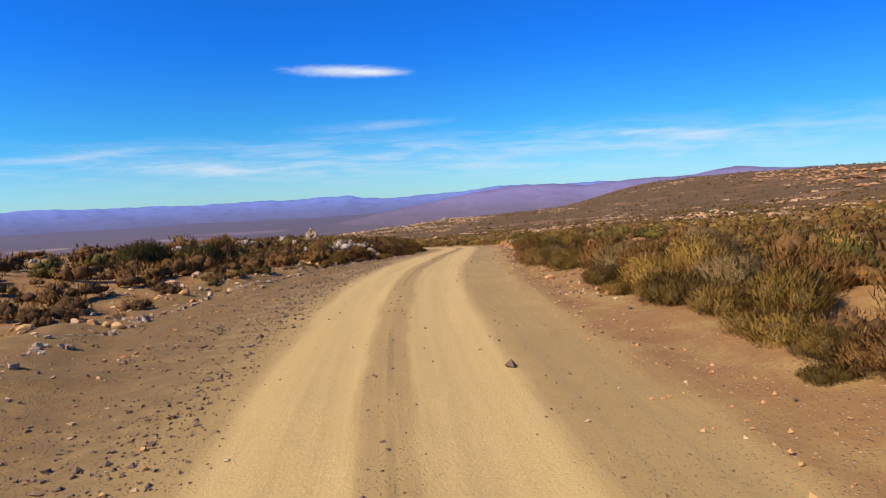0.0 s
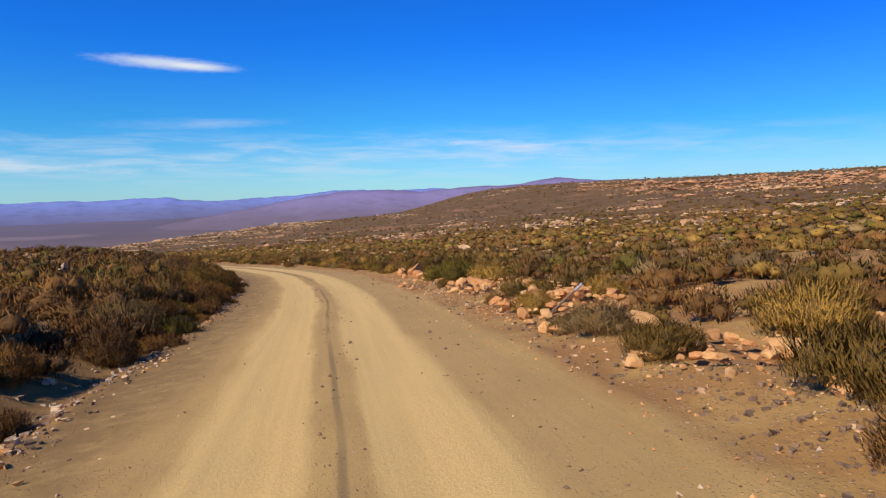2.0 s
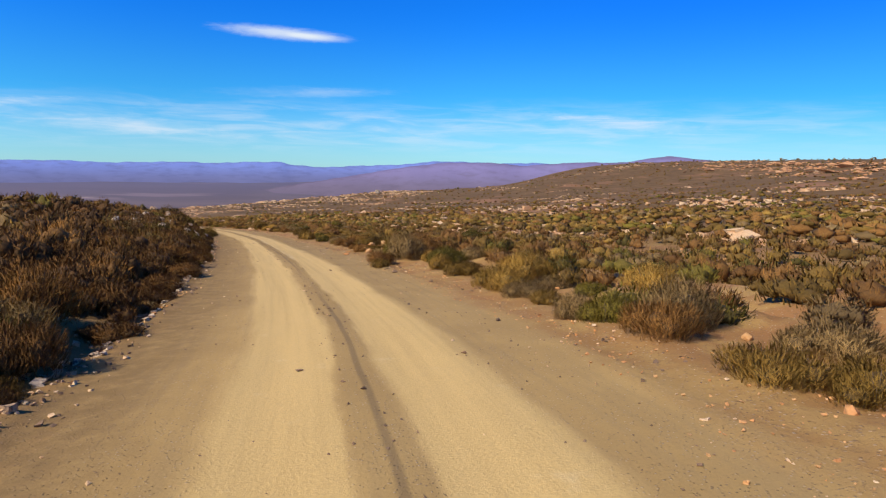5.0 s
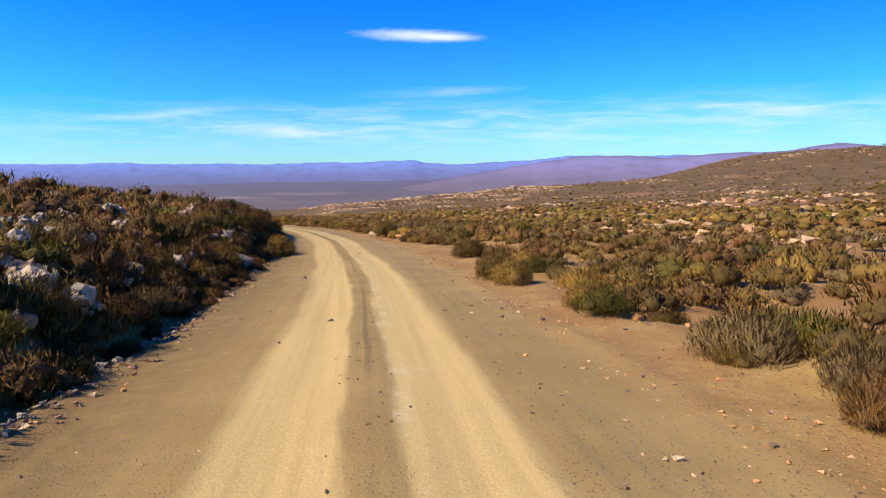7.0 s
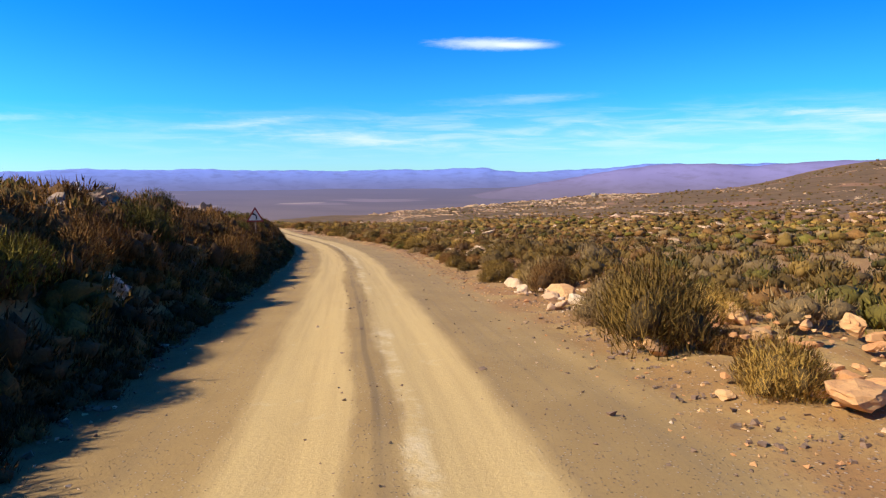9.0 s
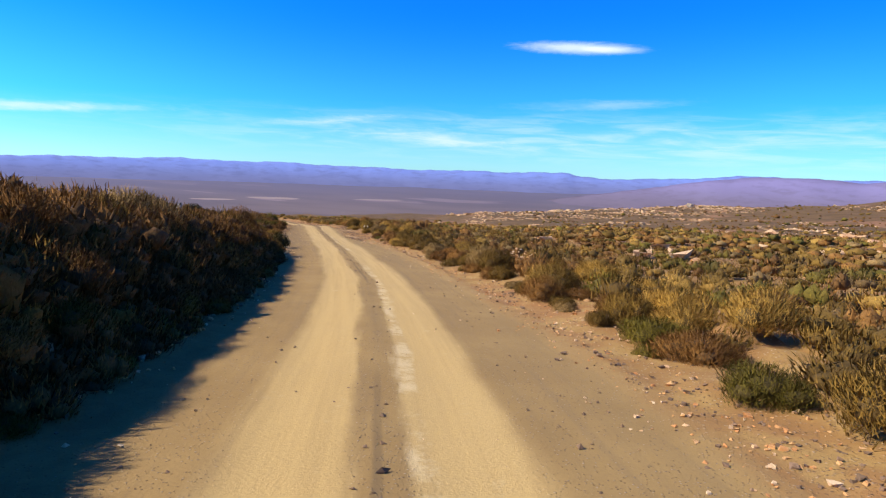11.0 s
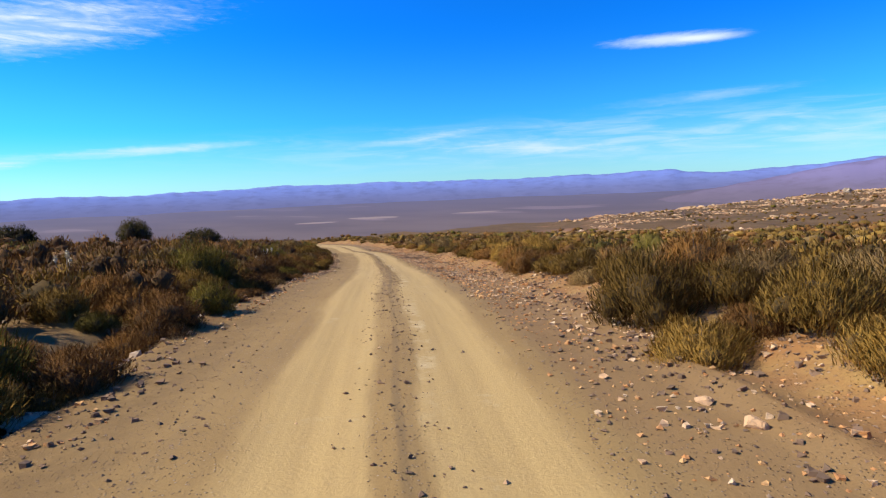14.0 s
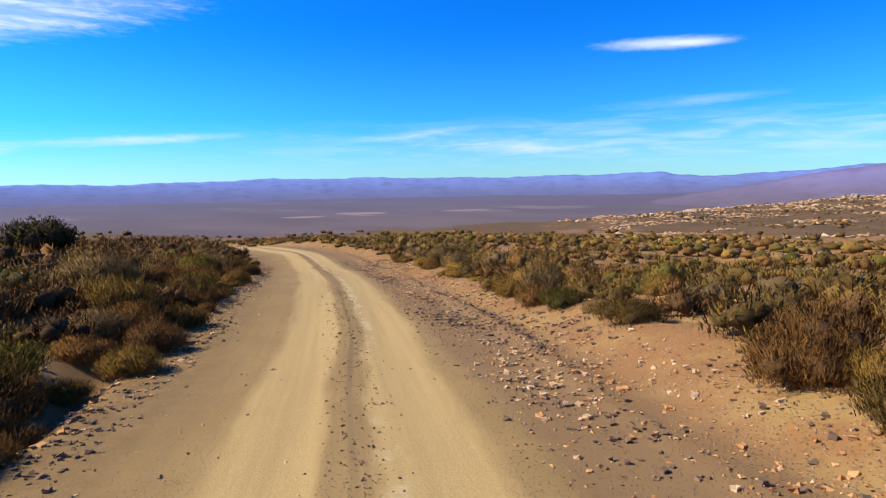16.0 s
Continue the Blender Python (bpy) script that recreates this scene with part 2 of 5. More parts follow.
    rubble = n.math("ADD", n.math("MULTIPLY", grain, 0.35), n.math("MULTIPLY", n.math("MULTIPLY", loose, some), n.math("SUBTRACT", 1.0, wheel)))
    return c, n.math("ADD", rubble, n.math("MULTIPLY", relief, verge))


def build_rock(light, warm, dark, lichen):
    def build(n, place):
        any_ = n.add("ShaderNodeObjectInfo").outputs["Random"]
        isle = n.add("ShaderNodeNewGeometry").outputs["Random Per Island"]
        pick = n.math("FRACT", n.math("ADD", any_, isle))
        broad, fine_ = n.noise(place, 1.6, 5, 0.6, 0.4), n.noise(place, 12.0, 6, 0.7)
        c = n.mix(n.ramp(n.math("ADD", n.math("MULTIPLY", broad, 0.7), n.math("MULTIPLY", pick, 0.35)), 0.32, 0.68), light, warm)
        c = n.mix(n.math("MULTIPLY", n.ramp(fine_, 0.50, 0.72), 0.6), c, dark)
        spots = n.math("MULTIPLY", n.ramp(n.noise(place, 4.5, 5, 0.75), 0.52, 0.62), lichen)
        c = n.mix(spots, c, (0.045, 0.04, 0.035))
        layers = n.noise(n.stretch(place, (0.5, 0.5, 6.0)), 2.2, 4, 0.6)
        return c, n.math("ADD", n.math("MULTIPLY", fine_, 0.5), layers)
    return build


def leaf_material(name, base, tip, old, attribute):
    """Leaves: each shrub its own shade, each leaf a little off it."""
    def build(n, place):
        if attribute:
            own = n.add("ShaderNodeAttribute", attribute_name="shade").outputs["Fac"]
        else:
            own = n.add("ShaderNodeObjectInfo").outputs["Random"]
        each = n.add("ShaderNodeNewGeometry").outputs["Random Per Island"]
        c = n.mix(own, tuple(v * 0.8 for v in base), tuple(v * 1.08 for v in tip))
        c = n.mix(n.math("MULTIPLY", n.ramp(each, 0.55, 1.0), 0.28), c, old)
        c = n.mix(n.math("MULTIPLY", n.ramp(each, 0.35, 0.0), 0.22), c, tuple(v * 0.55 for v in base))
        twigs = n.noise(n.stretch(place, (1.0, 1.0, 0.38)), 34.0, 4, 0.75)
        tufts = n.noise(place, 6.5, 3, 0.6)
        # shaded gaps between twigs and tufts, put into the leaf colour by noise
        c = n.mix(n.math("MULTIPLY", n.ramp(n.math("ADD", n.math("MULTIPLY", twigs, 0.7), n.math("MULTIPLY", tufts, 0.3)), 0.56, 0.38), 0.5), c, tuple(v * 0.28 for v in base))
        # dead twigs inside, darkened further so the colour carries the clump's inner shade
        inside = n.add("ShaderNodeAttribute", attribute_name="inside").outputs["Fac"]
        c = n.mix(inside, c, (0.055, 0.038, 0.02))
        return c, n.math("ADD", n.math("MULTIPLY", twigs, 0.6), tufts)
    m = material(name, build, 0.9, (0.45, 0.05))
    n = m.node_tree
    body = next(x for x in n.nodes if x.type == "BSDF_PRINCIPLED")
    thin, both = n.nodes.new("ShaderNodeBsdfTranslucent"), n.nodes.new("ShaderNodeMixShader")
    n.links.new(body.inputs["Base Color"].links[0].from_socket, thin.inputs["Color"])
    both.inputs[0].default_value = 0.10
    n.links.new(body.outputs[0], both.inputs[1])
    n.links.new(thin.outputs[0], both.inputs[2])
    n.links.new(both.outputs[0], next(x for x in n.nodes if x.type == "OUTPUT_MATERIAL").inputs[0])
    return m


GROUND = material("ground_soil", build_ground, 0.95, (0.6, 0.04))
ROAD = material("gravel_road", build_road, 0.95, (0.75, 0.03))
ROCK_ORANGE = material("orange_sandstone", build_rock((0.64, 0.37, 0.145), (0.54, 0.25, 0.088), (0.26, 0.13, 0.06), 0.1), 0.9, (0.6, 0.05))
ROCK_PALE = material("pale_sandstone", build_rock((0.70, 0.51, 0.30), (0.62, 0.38, 0.19), (0.34, 0.22, 0.13), 0.12), 0.9, (0.6, 0.05))
ROCK_SLOPE = material("weathered_sandstone", build_rock((0.64, 0.44, 0.24), (0.54, 0.30, 0.14), (0.28, 0.16, 0.085), 0.2), 0.9, (0.6, 0.05))
ROCK_RIDGE = material("reddish_sandstone", build_rock((0.52, 0.29, 0.14), (0.44, 0.21, 0.09), (0.25, 0.12, 0.06), 0.15), 0.9, (0.6, 0.05))
ROCK_LICHEN = material("lichened_sandstone", build_rock((0.56, 0.44, 0.30), (0.36, 0.23, 0.135), (0.10, 0.07, 0.048), 0.95), 0.9, (0.7, 0.05))
ROCK_GREY = material("brown_gravel", build_rock((0.30, 0.21, 0.13), (0.22, 0.13, 0.075), (0.08, 0.055, 0.035), 0.1), 0.9)
ROCK_DARK = material("dark_gravel", build_rock((0.17, 0.11, 0.065), (0.25, 0.155, 0.09), (0.08, 0.05, 0.033), 0.0), 0.9)
LEAF_SETS = {
    "olive": ((0.12, 0.085, 0.024), (0.20, 0.142, 0.038), (0.22, 0.15, 0.055)),
    "brown": ((0.15, 0.084, 0.031), (0.24, 0.140, 0.05), (0.27, 0.17, 0.07)),
    "grey": ((0.17, 0.128, 0.068), (0.26, 0.20, 0.105), (0.29, 0.22, 0.12)),
    "ochre": ((0.23, 0.16, 0.045), (0.36, 0.255, 0.072), (0.36, 0.26, 0.095)),
    "green": ((0.085, 0.083, 0.020), (0.16, 0.148, 0.028), (0.17, 0.13, 0.04)),
    # umber: reddish brown leaves, darkened to carry the shade of the left bank
    "umber": ((0.06, 0.036, 0.016), (0.115, 0.067, 0.028), (0.14, 0.09, 0.043)),
    "dark": ((0.035, 0.036, 0.014), (0.06, 0.058, 0.02), (0.09, 0.065, 0.025)),
}
LEAF_SETS = {k: tuple((a * g, b * g * 0.82, c * g * 0.56) for a, b, c in v) for k, v in LEAF_SETS.items() for g in (1.85 if k == "umber" else 1.36,)}
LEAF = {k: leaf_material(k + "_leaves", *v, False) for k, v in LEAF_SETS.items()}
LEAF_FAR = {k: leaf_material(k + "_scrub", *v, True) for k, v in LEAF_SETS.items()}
TWIG = material("twig_bark", lambda n, place: n.mix(n.noise(place, 20.0, 3), (0.10, 0.065, 0.04), (0.24, 0.17, 0.11)), 0.9)
STRAW = material("bleached_stalk", lambda n, place: n.mix(n.noise(place, 15.0, 3), (0.46, 0.38, 0.25), (0.66, 0.58, 0.42)), 0.8)


def plain_paint(name, colour, worn, roughness=0.55):
    return material(name, lambda n, place: n.mix(n.math("MULTIPLY", n.ramp(n.noise(place, 9.0, 6, 0.7), 0.52, 0.75), 0.7), colour, worn), roughness)


# white dimmed to grey, so that the sign's face looks shaded
SIGN_WHITE = plain_paint("sign_white", (0.36, 0.34, 0.32), (0.24, 0.21, 0.18))
SIGN_RED = plain_paint("sign_red", (0.16, 0.02, 0.018), (0.10, 0.03, 0.025))
SIGN_BLACK = plain_paint("sign_black", (0.02, 0.02, 0.02), (0.06, 0.05, 0.045))
STEEL = plain_paint("galvanised_steel", (0.30, 0.30, 0.30), (0.17, 0.13, 0.10), 0.5)


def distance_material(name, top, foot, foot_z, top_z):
    """Far ranges as a backdrop: the air's haze is painted in, as blue-violet colour and a faint glow."""
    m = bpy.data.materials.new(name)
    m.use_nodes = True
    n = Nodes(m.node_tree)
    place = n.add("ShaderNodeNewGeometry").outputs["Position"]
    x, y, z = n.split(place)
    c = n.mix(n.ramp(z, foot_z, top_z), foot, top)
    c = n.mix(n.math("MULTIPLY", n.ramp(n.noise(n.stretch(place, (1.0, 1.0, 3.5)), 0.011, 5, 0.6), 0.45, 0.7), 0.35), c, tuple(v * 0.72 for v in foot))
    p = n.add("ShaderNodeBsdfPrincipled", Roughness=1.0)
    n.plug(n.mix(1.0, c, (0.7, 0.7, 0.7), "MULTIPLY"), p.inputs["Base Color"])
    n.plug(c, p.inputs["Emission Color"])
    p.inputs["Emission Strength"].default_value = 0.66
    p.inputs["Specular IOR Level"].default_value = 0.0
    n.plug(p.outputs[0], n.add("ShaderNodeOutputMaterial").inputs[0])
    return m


RANGE_FAR = distance_material("far_range_haze_blue", (0.145, 0.20, 0.47), (0.115, 0.125, 0.235), -80.0, 60.0)
RANGE_NEAR = distance_material("near_range_haze_violet", (0.175, 0.155, 0.29), (0.128, 0.106, 0.148), -110.0, 40.0)


# ------------------------------------------------------------------ the lie of the land
EYE_HEIGHT = 2.3
TILT = radians(12.0)
SA, CA = math.sin(TILT), math.cos(TILT)

# the road's centre runs under the drive, with a stretch before and after it
ROAD_STOPS = [(-6.0, 20.5, -150.0), (-3.0, 17.6, -95.0)]
ROAD_STOPS += [(t, eye[0], eye[1]) for t, eye, _, _ in PATH]
ROAD_STOPS += [(17.0, -44.0, 256.6), (18.0, -53.5, 270.8), (19.2, -66.5, 286.8), (20.7, -86.0, 304.0), (23.0, -118.0, 324.0), (26.0, -165.0, 345.0)]


def smooth_line(stops, step):
    """Points every step metres along a smooth curve through the stops, with their time."""
    a = np.array(stops, float)
    tt, xy = a[:, 0], a[:, 1:]
    dt = np.diff(tt)[:, None]
    vel = np.diff(xy, axis=0) / dt
    m = np.zeros_like(xy)
    m[1:-1] = (vel[:-1] * dt[1:] + vel[1:] * dt[:-1]) / (dt[1:] + dt[:-1])
    m[0], m[-1] = vel[0], vel[-1]
    tq = np.linspace(tt[0], tt[-1], 6000)
    i = np.clip(np.searchsorted(tt, tq, side="right") - 1, 0, len(tt) - 2)
    h, u = dt[i], ((tq - tt[i]) / dt[i, 0])[:, None]
    c = (2 * u**3 - 3 * u**2 + 1) * xy[i] + (u**3 - 2 * u**2 + u) * h * m[i] + (3 * u**2 - 2 * u**3) * xy[i + 1] + (u**3 - u**2) * h * m[i + 1]
    run = np.r_[0, np.cumsum(np.hypot(*np.diff(c, axis=0).T))]
    s = np.arange(0, run[-1], step)
    return s, np.interp(s, run, c[:, 0]), np.interp(s, run, c[:, 1]), np.interp(s, run, tq)


LINE_S, LINE_X, LINE_Y, LINE_T = smooth_line(ROAD_STOPS, 0.5)
_kern = np.ones(17) / 17
LINE_X = np.convolve(np.pad(LINE_X, 8, mode="reflect", reflect_type="odd"), _kern, "valid")
LINE_Y = np.convolve(np.pad(LINE_Y, 8, mode="reflect", reflect_type="odd"), _kern, "valid")
_dx, _dy = np.gradient(LINE_X), np.gradient(LINE_Y)
_len = np.hypot(_dx, _dy)
LINE_NX, LINE_NY = _dy / _len, -_dx / _len  # to the right of the road

_pa = np.array([-SA * e[0] + CA * e[1] for _, e, _, _ in PATH])
_pz = np.array([e[2] - EYE_HEIGHT for _, e, _, _ in PATH])
FALL_A = np.arange(-400.0, 700.0, 1.0)
_raw = np.interp(FALL_A, _pa, _pz) + np.where(FALL_A < _pa[0], -0.03 * (FALL_A - _pa[0]), 0) + np.where(FALL_A > _pa[-1], -0.075 * (FALL_A - _pa[-1]), 0)
FALL_Z = np.convolve(np.pad(_raw, 5, mode="edge"), np.ones(11) / 11, "valid")
FALL_Z[:6], FALL_Z[-6:] = _raw[:6], _raw[-6:]


def fall(x, y):
    """The even fall of the land along the road."""
    a = -SA * x + CA * y
    return np.interp(a, FALL_A, FALL_Z) + np.where(a > FALL_A[-1], -0.075 * (a - FALL_A[-1]), 0) + np.where(a < FALL_A[0], -0.03 * (a - FALL_A[0]), 0)


def beside_road(x, y):
    """Distance to the right of the road's centre, and the time at which the drive passes; far off only roughly."""
    x, y = np.atleast_1d(np.asarray(x, float)), np.atleast_1d(np.asarray(y, float))
    off, when = CA * x + SA * y - 25.0, np.interp(-SA * x + CA * y, _pa, [r[0] for r in PATH])
    near = np.flatnonzero((y > -190) & (y < 420) & (x > -260) & (x < 120))
    for k in range(0, len(near), 20000):
        n = near[k : k + 20000]
        d2 = (x[n, None] - LINE_X[None, ::4]) ** 2 + (y[n, None] - LINE_Y[None, ::4]) ** 2
        j = d2.argmin(1) * 4
        best, bd = j.copy(), np.full(len(n), 1e18)
        for o in range(-4, 5):
            jj = np.clip(j + o, 0, len(LINE_X) - 1)
            d = (x[n] - LINE_X[jj]) ** 2 + (y[n] - LINE_Y[jj]) ** 2
            best, bd = np.where(d < bd, jj, best), np.minimum(d, bd)
        side = (x[n] - LINE_X[best]) * LINE_NX[best] + (y[n] - LINE_Y[best]) * LINE_NY[best]
        off[n] = np.where(side < 0, -1, 1) * np.sqrt(bd)
        ok = bd < 6.0**2
        off[n[ok]] = side[ok]
        when[n] = LINE_T[best]
    return off, when


def ease(a, b, x):
    u = np.clip((x - a) / (b - a), 0, 1)
    return u * u * (3 - 2 * u)


_rng = np.random.default_rng(7)
_waves = [(w, _rng.uniform(0, 6.28), _rng.uniform(0, 6.28)) for w in (0.9, 1.7, 2.9, 5.3, 9.7, 17.0) for _ in range(3)]


def rough(x, y, low=0.0, high=1e9):
    """Gentle unevenness of about +-1 from waves whose length lies between low and high."""
    z, total = 0.0 * x, 0.0
    for w, a, p in _waves:
        if low <= w <= high:
            z = z + np.sin((x * math.cos(a) + y * math.sin(a)) * 6.28 / w + p + 1.7 * np.sin((x * math.sin(a) - y * math.cos(a)) * 2.1 / w + a)) * w**0.5
            total += w
    return z / max(total, 1e-6) ** 0.5


# height of the left bank and of the right shoulder's slope along the drive
BANK_T = [-6, 0, 1.0, 1.8, 2.5, 3.5, 4.5, 6.0, 7.0, 8.0, 9.0, 9.8, 10.6, 11.6, 12.3, 12.8, 13.3, 14.0, 15.0, 16.0, 18.0, 26]
BANK_H = [0.1, 0.1, 0.2, 0.5, 0.7, 0.9, 0.9, 0.9, 1.3, 1.8, 2.2, 2.3, 1.9, 1.7, 1.5, 0.9, 0.3, 0.35, 0.5, 0.6, 0.6, 0.3]
SIDE_T = [-6, 0, 1.5, 2.5, 6.0, 9.5, 12.3, 13.2, 14.5, 16.0, 18.0, 26]
SIDE_H = [0.2, 0.25, 0.15, 0.2, 0.05, 0.1, 0.1, 0.3, 0.45, 0.5, 0.4, 0.2]
WIDE_T = [-6, 0, 1.0, 1.5, 2.2, 8.4, 9.1, 9.8, 11.2, 12.2, 12.5, 13.0, 13.6, 14.3, 26]
WIDE_V = [6.0, 6.0, 5.6, 5.0, 3.9, 3.7, 3.35, 3.25, 3.4, 3.3, 3.5, 4.2, 4.8, 3.9, 3.7]  # where the left shoulder ends


def terrain(x, y):
    """The height of the natural ground, the banks and the far plain."""
    x, y = np.atleast_1d(np.asarray(x, float)), np.atleast_1d(np.asarray(y, float))
    v, t = beside_road(x, y)
    a, w = -SA * x + CA * y, CA * x + SA * y - 25.0
    z = fall(x, y)
    right, left = np.maximum(v, 0), np.maximum(-v, 0)
    z = z + np.interp(t, SIDE_T, SIDE_H) * ease(3.5, 6.2, right) * (1 - 0.7 * ease(9, 22, right))
    z = z - 0.5 * ease(8, 20, right) * (1 - ease(40, 80, right))
    edge = np.interp(t, WIDE_T, WIDE_V)
    bank = np.interp(t, BANK_T, BANK_H)
    z = z + bank * ease(0.0, np.interp(t, [6.5, 8.0, 8.8, 9.4, 11.4, 12.5, 13.2], [4.2, 4.4, 4.0, 3.4, 2.5, 2.3, 3.4]), left - edge) + 0.06 * bank * np.clip(left - edge - 3.0, 0, 12)
    z = z + 0.5 * ease(8, 26, left) - 0.10 * np.maximum(left - 48, 0) * ease(48, 90, left)
    away = ease(3.6, 9, np.abs(v))
    z = z + away * (0.10 * rough(x, y, 1.5, 6) + 0.22 * rough(x, y, 9, 20))
    rise = 0.9e-4 * np.maximum(w, 0) ** 2 + ease(450, 1000, a) * (9 + 0.03 * np.clip(w, -250, 500))
    z = z + rise
    z = np.where(z > 18, 18 + 25 * np.tanh((z - 18) / 25), z)
    # a low rocky crest before the plain, and the dip between it and the hill
    bend = np.degrees(np.arctan2(x - 20.0, y - 80.0))
    out = np.hypot(x - 20.0, y - 80.0)
    crest = 640 + 420 * ease(-8, 9, bend)
    z = z + 6.0 * ease(-14, -8, bend) * (1 - ease(7, 13, bend)) * np.exp(-(((out - crest) / 130) ** 2))
    z = z - 15.0 * ease(780, 1250, out) * np.exp(-(((bend - 18.5) / 5.5) ** 2))
    far = np.hypot(x - 15, y - 100)
    z = z + ease(60, 300, far) * 0.9 * rough(x / 9, y / 9, 2, 20)
    plain = -165 + 90 * ease(1900, 4500, far) + 2.0 * rough(x / 60, y / 60, 2, 20)
    k = ease(1450, 2050, far)
    return z * (1 - k) + plain * k



# ------------------------------------------------------------------ ground, road and distance


def mesh_from(name, verts, faces, mat, smooth=True):
    me = bpy.data.meshes.new(name)
    verts, faces = np.asarray(verts, np.float32), np.asarray(faces, np.int32)
    k = faces.shape[1]
    me.vertices.add(len(verts))
    me.vertices.foreach_set("co", verts.ravel())
    me.loops.add(faces.size)
    me.loops.foreach_set("vertex_index", faces.ravel())
    me.polygons.add(len(faces))
    me.polygons.foreach_set("loop_start", np.arange(0, faces.size, k, dtype=np.int32))
    me.polygons.foreach_set("use_smooth", np.full(len(faces), smooth, bool))
    me.update(calc_edges=True)
    me.validate()
    me.materials.append(mat)
    return me


def grid_faces(rows, cols):
    i = (np.arange(rows - 1)[:, None] * cols + np.arange(cols - 1)[None]).ravel()
    return np.stack([i, i + 1, i + cols + 1, i + cols], 1)


def spread(low, high, step, growth, reach):
    """Grid lines: even between low and high, then ever wider out to reach."""
    out, d = [], step
    while (out[-1] if out else 0) < reach:
        d = min(d * growth, 160)
        out.append((out[-1] if out else 0) + d)
    out = np.array(out)
    return np.r_[(low - out)[::-1], np.arange(low, high, step), high + out]


gx = spread(-75.0, 70.0, 1.6, 1.09, 4600)
gy = spread(-70.0, 310.0, 1.6, 1.09, 4500)
X, Y = np.meshgrid(gx, gy)
Z = terrain(X.ravel(), Y.ravel())
V, _ = beside_road(X.ravel(), Y.ravel())
# the sheet runs a little under the made road and its verges
in_reach = (Y.ravel() > -150) & (Y.ravel() < 348) & (X.ravel() > -170)
Z = Z - np.where(in_reach, 0.45 * (1 - ease(6.4, 8.6, np.abs(V))), 0)
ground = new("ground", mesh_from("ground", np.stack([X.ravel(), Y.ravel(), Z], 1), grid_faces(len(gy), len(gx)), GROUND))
tagged(ground, "dry stony orange brown veld falling away to a wide plain", "ground", kind="structure")

# the road with its verges, and the foot of the bank
ROAD_HALF = 9.0
keep = np.flatnonzero((LINE_T > -1.2) & (LINE_T < 24.0))
s_fine = np.arange(LINE_S[keep[0]], LINE_S[keep[-1]], 0.42)
cx, cy = np.interp(s_fine, LINE_S, LINE_X), np.interp(s_fine, LINE_S, LINE_Y)
rx, ry = np.interp(s_fine, LINE_S, LINE_NX), np.interp(s_fine, LINE_S, LINE_NY)
rt = np.interp(s_fine, LINE_S, LINE_T)
lanes = np.r_[np.linspace(-ROAD_HALF, -4.7, 11), np.linspace(-4.4, 4.4, 41), np.linspace(4.7, ROAD_HALF, 11)]
RX, RY = cx[:, None] + rx[:, None] * lanes, cy[:, None] + ry[:, None] * lanes
RV, RS, RT = np.broadcast_to(lanes, RX.shape), np.broadcast_to(s_fine[:, None], RX.shape), np.broadcast_to(rt[:, None], RX.shape)


def road_top(x, y, v, s, t):
    """The made surface: a slight crown, two worn wheel tracks, a ridge of loose spoil at the edge."""
    z = terrain(x, y)
    inner = 1 - ease(3.2, 4.4, np.abs(v))
    z = z + inner * (0.09 * (1 - np.clip(np.abs(v) / 3.6, 0, 1) ** 2))
    drift = 0.18 * np.sin(s / 23.0) + 0.08 * np.sin(s / 7.1)
    for c in (-0.88, 0.88):
        z = z - 0.028 * np.exp(-(((v + drift - c) / 0.34) ** 2)) * inner
    z = z + 0.02 * np.exp(-(((v + drift - 1.75) / 0.25) ** 2)) + 0.018 * np.exp(-(((v + drift) / 0.2) ** 2))
    lumpy = 0.5 + 0.5 * np.sin(s / 1.9 + 2 * np.sin(s / 4.3))
    z = z + (0.05 + 0.09 * lumpy) * np.interp(t, [11.5, 13.5], [0.45, 1.1]) * np.exp(-(((v + 0.12 * np.sin(s / 2.7) - 3.65) / 0.22) ** 2))
    z = z - 0.06 * np.interp(t, [11.5, 13.5], [0.1, 1.0]) * np.exp(-(((v - 4.3) / 0.3) ** 2))
    edge = np.interp(t, WIDE_T, WIDE_V)
    z = z + (0.03 + 0.07 * lumpy) * np.exp(-(((-v + 0.15 * np.sin(s / 2.1) - edge - 0.1) / 0.25) ** 2))
    z = z - np.interp(t, [1.4, 2.2, 12.0, 13.0, 18.0], [0.0, 0.12, 0.12, 0.3, 0.25]) * np.exp(-(((-v + 0.12 * np.sin(s / 3.1) - edge - 0.62) / 0.36) ** 2))
    z = z + 0.008 * rough(x, y, 0.5, 2) + ease(3.4, 5.5, np.abs(v)) * 0.05 * rough(x, y, 0.5, 3)
    return z - 0.5 * ease(8.1, 9.0, np.abs(v))


RZ = road_top(RX.ravel(), RY.ravel(), RV.ravel(), RS.ravel(), RT.ravel())
road_mesh = mesh_from("road", np.stack([RX.ravel(), RY.ravel(), RZ], 1), grid_faces(*RX.shape), ROAD)
uv = road_mesh.uv_layers.new(name="UVMap")
loop_v = np.empty(len(road_mesh.loops), np.int32)
road_mesh.loops.foreach_get("vertex_index", loop_v)
uv.data.foreach_set("uv", np.stack([RV.ravel()[loop_v], RS.ravel()[loop_v]], 1).astype(np.float32).ravel())
road = tagged(new("road", road_mesh), "sandy gravel road with two pale worn wheel tracks", "road", kind="structure")


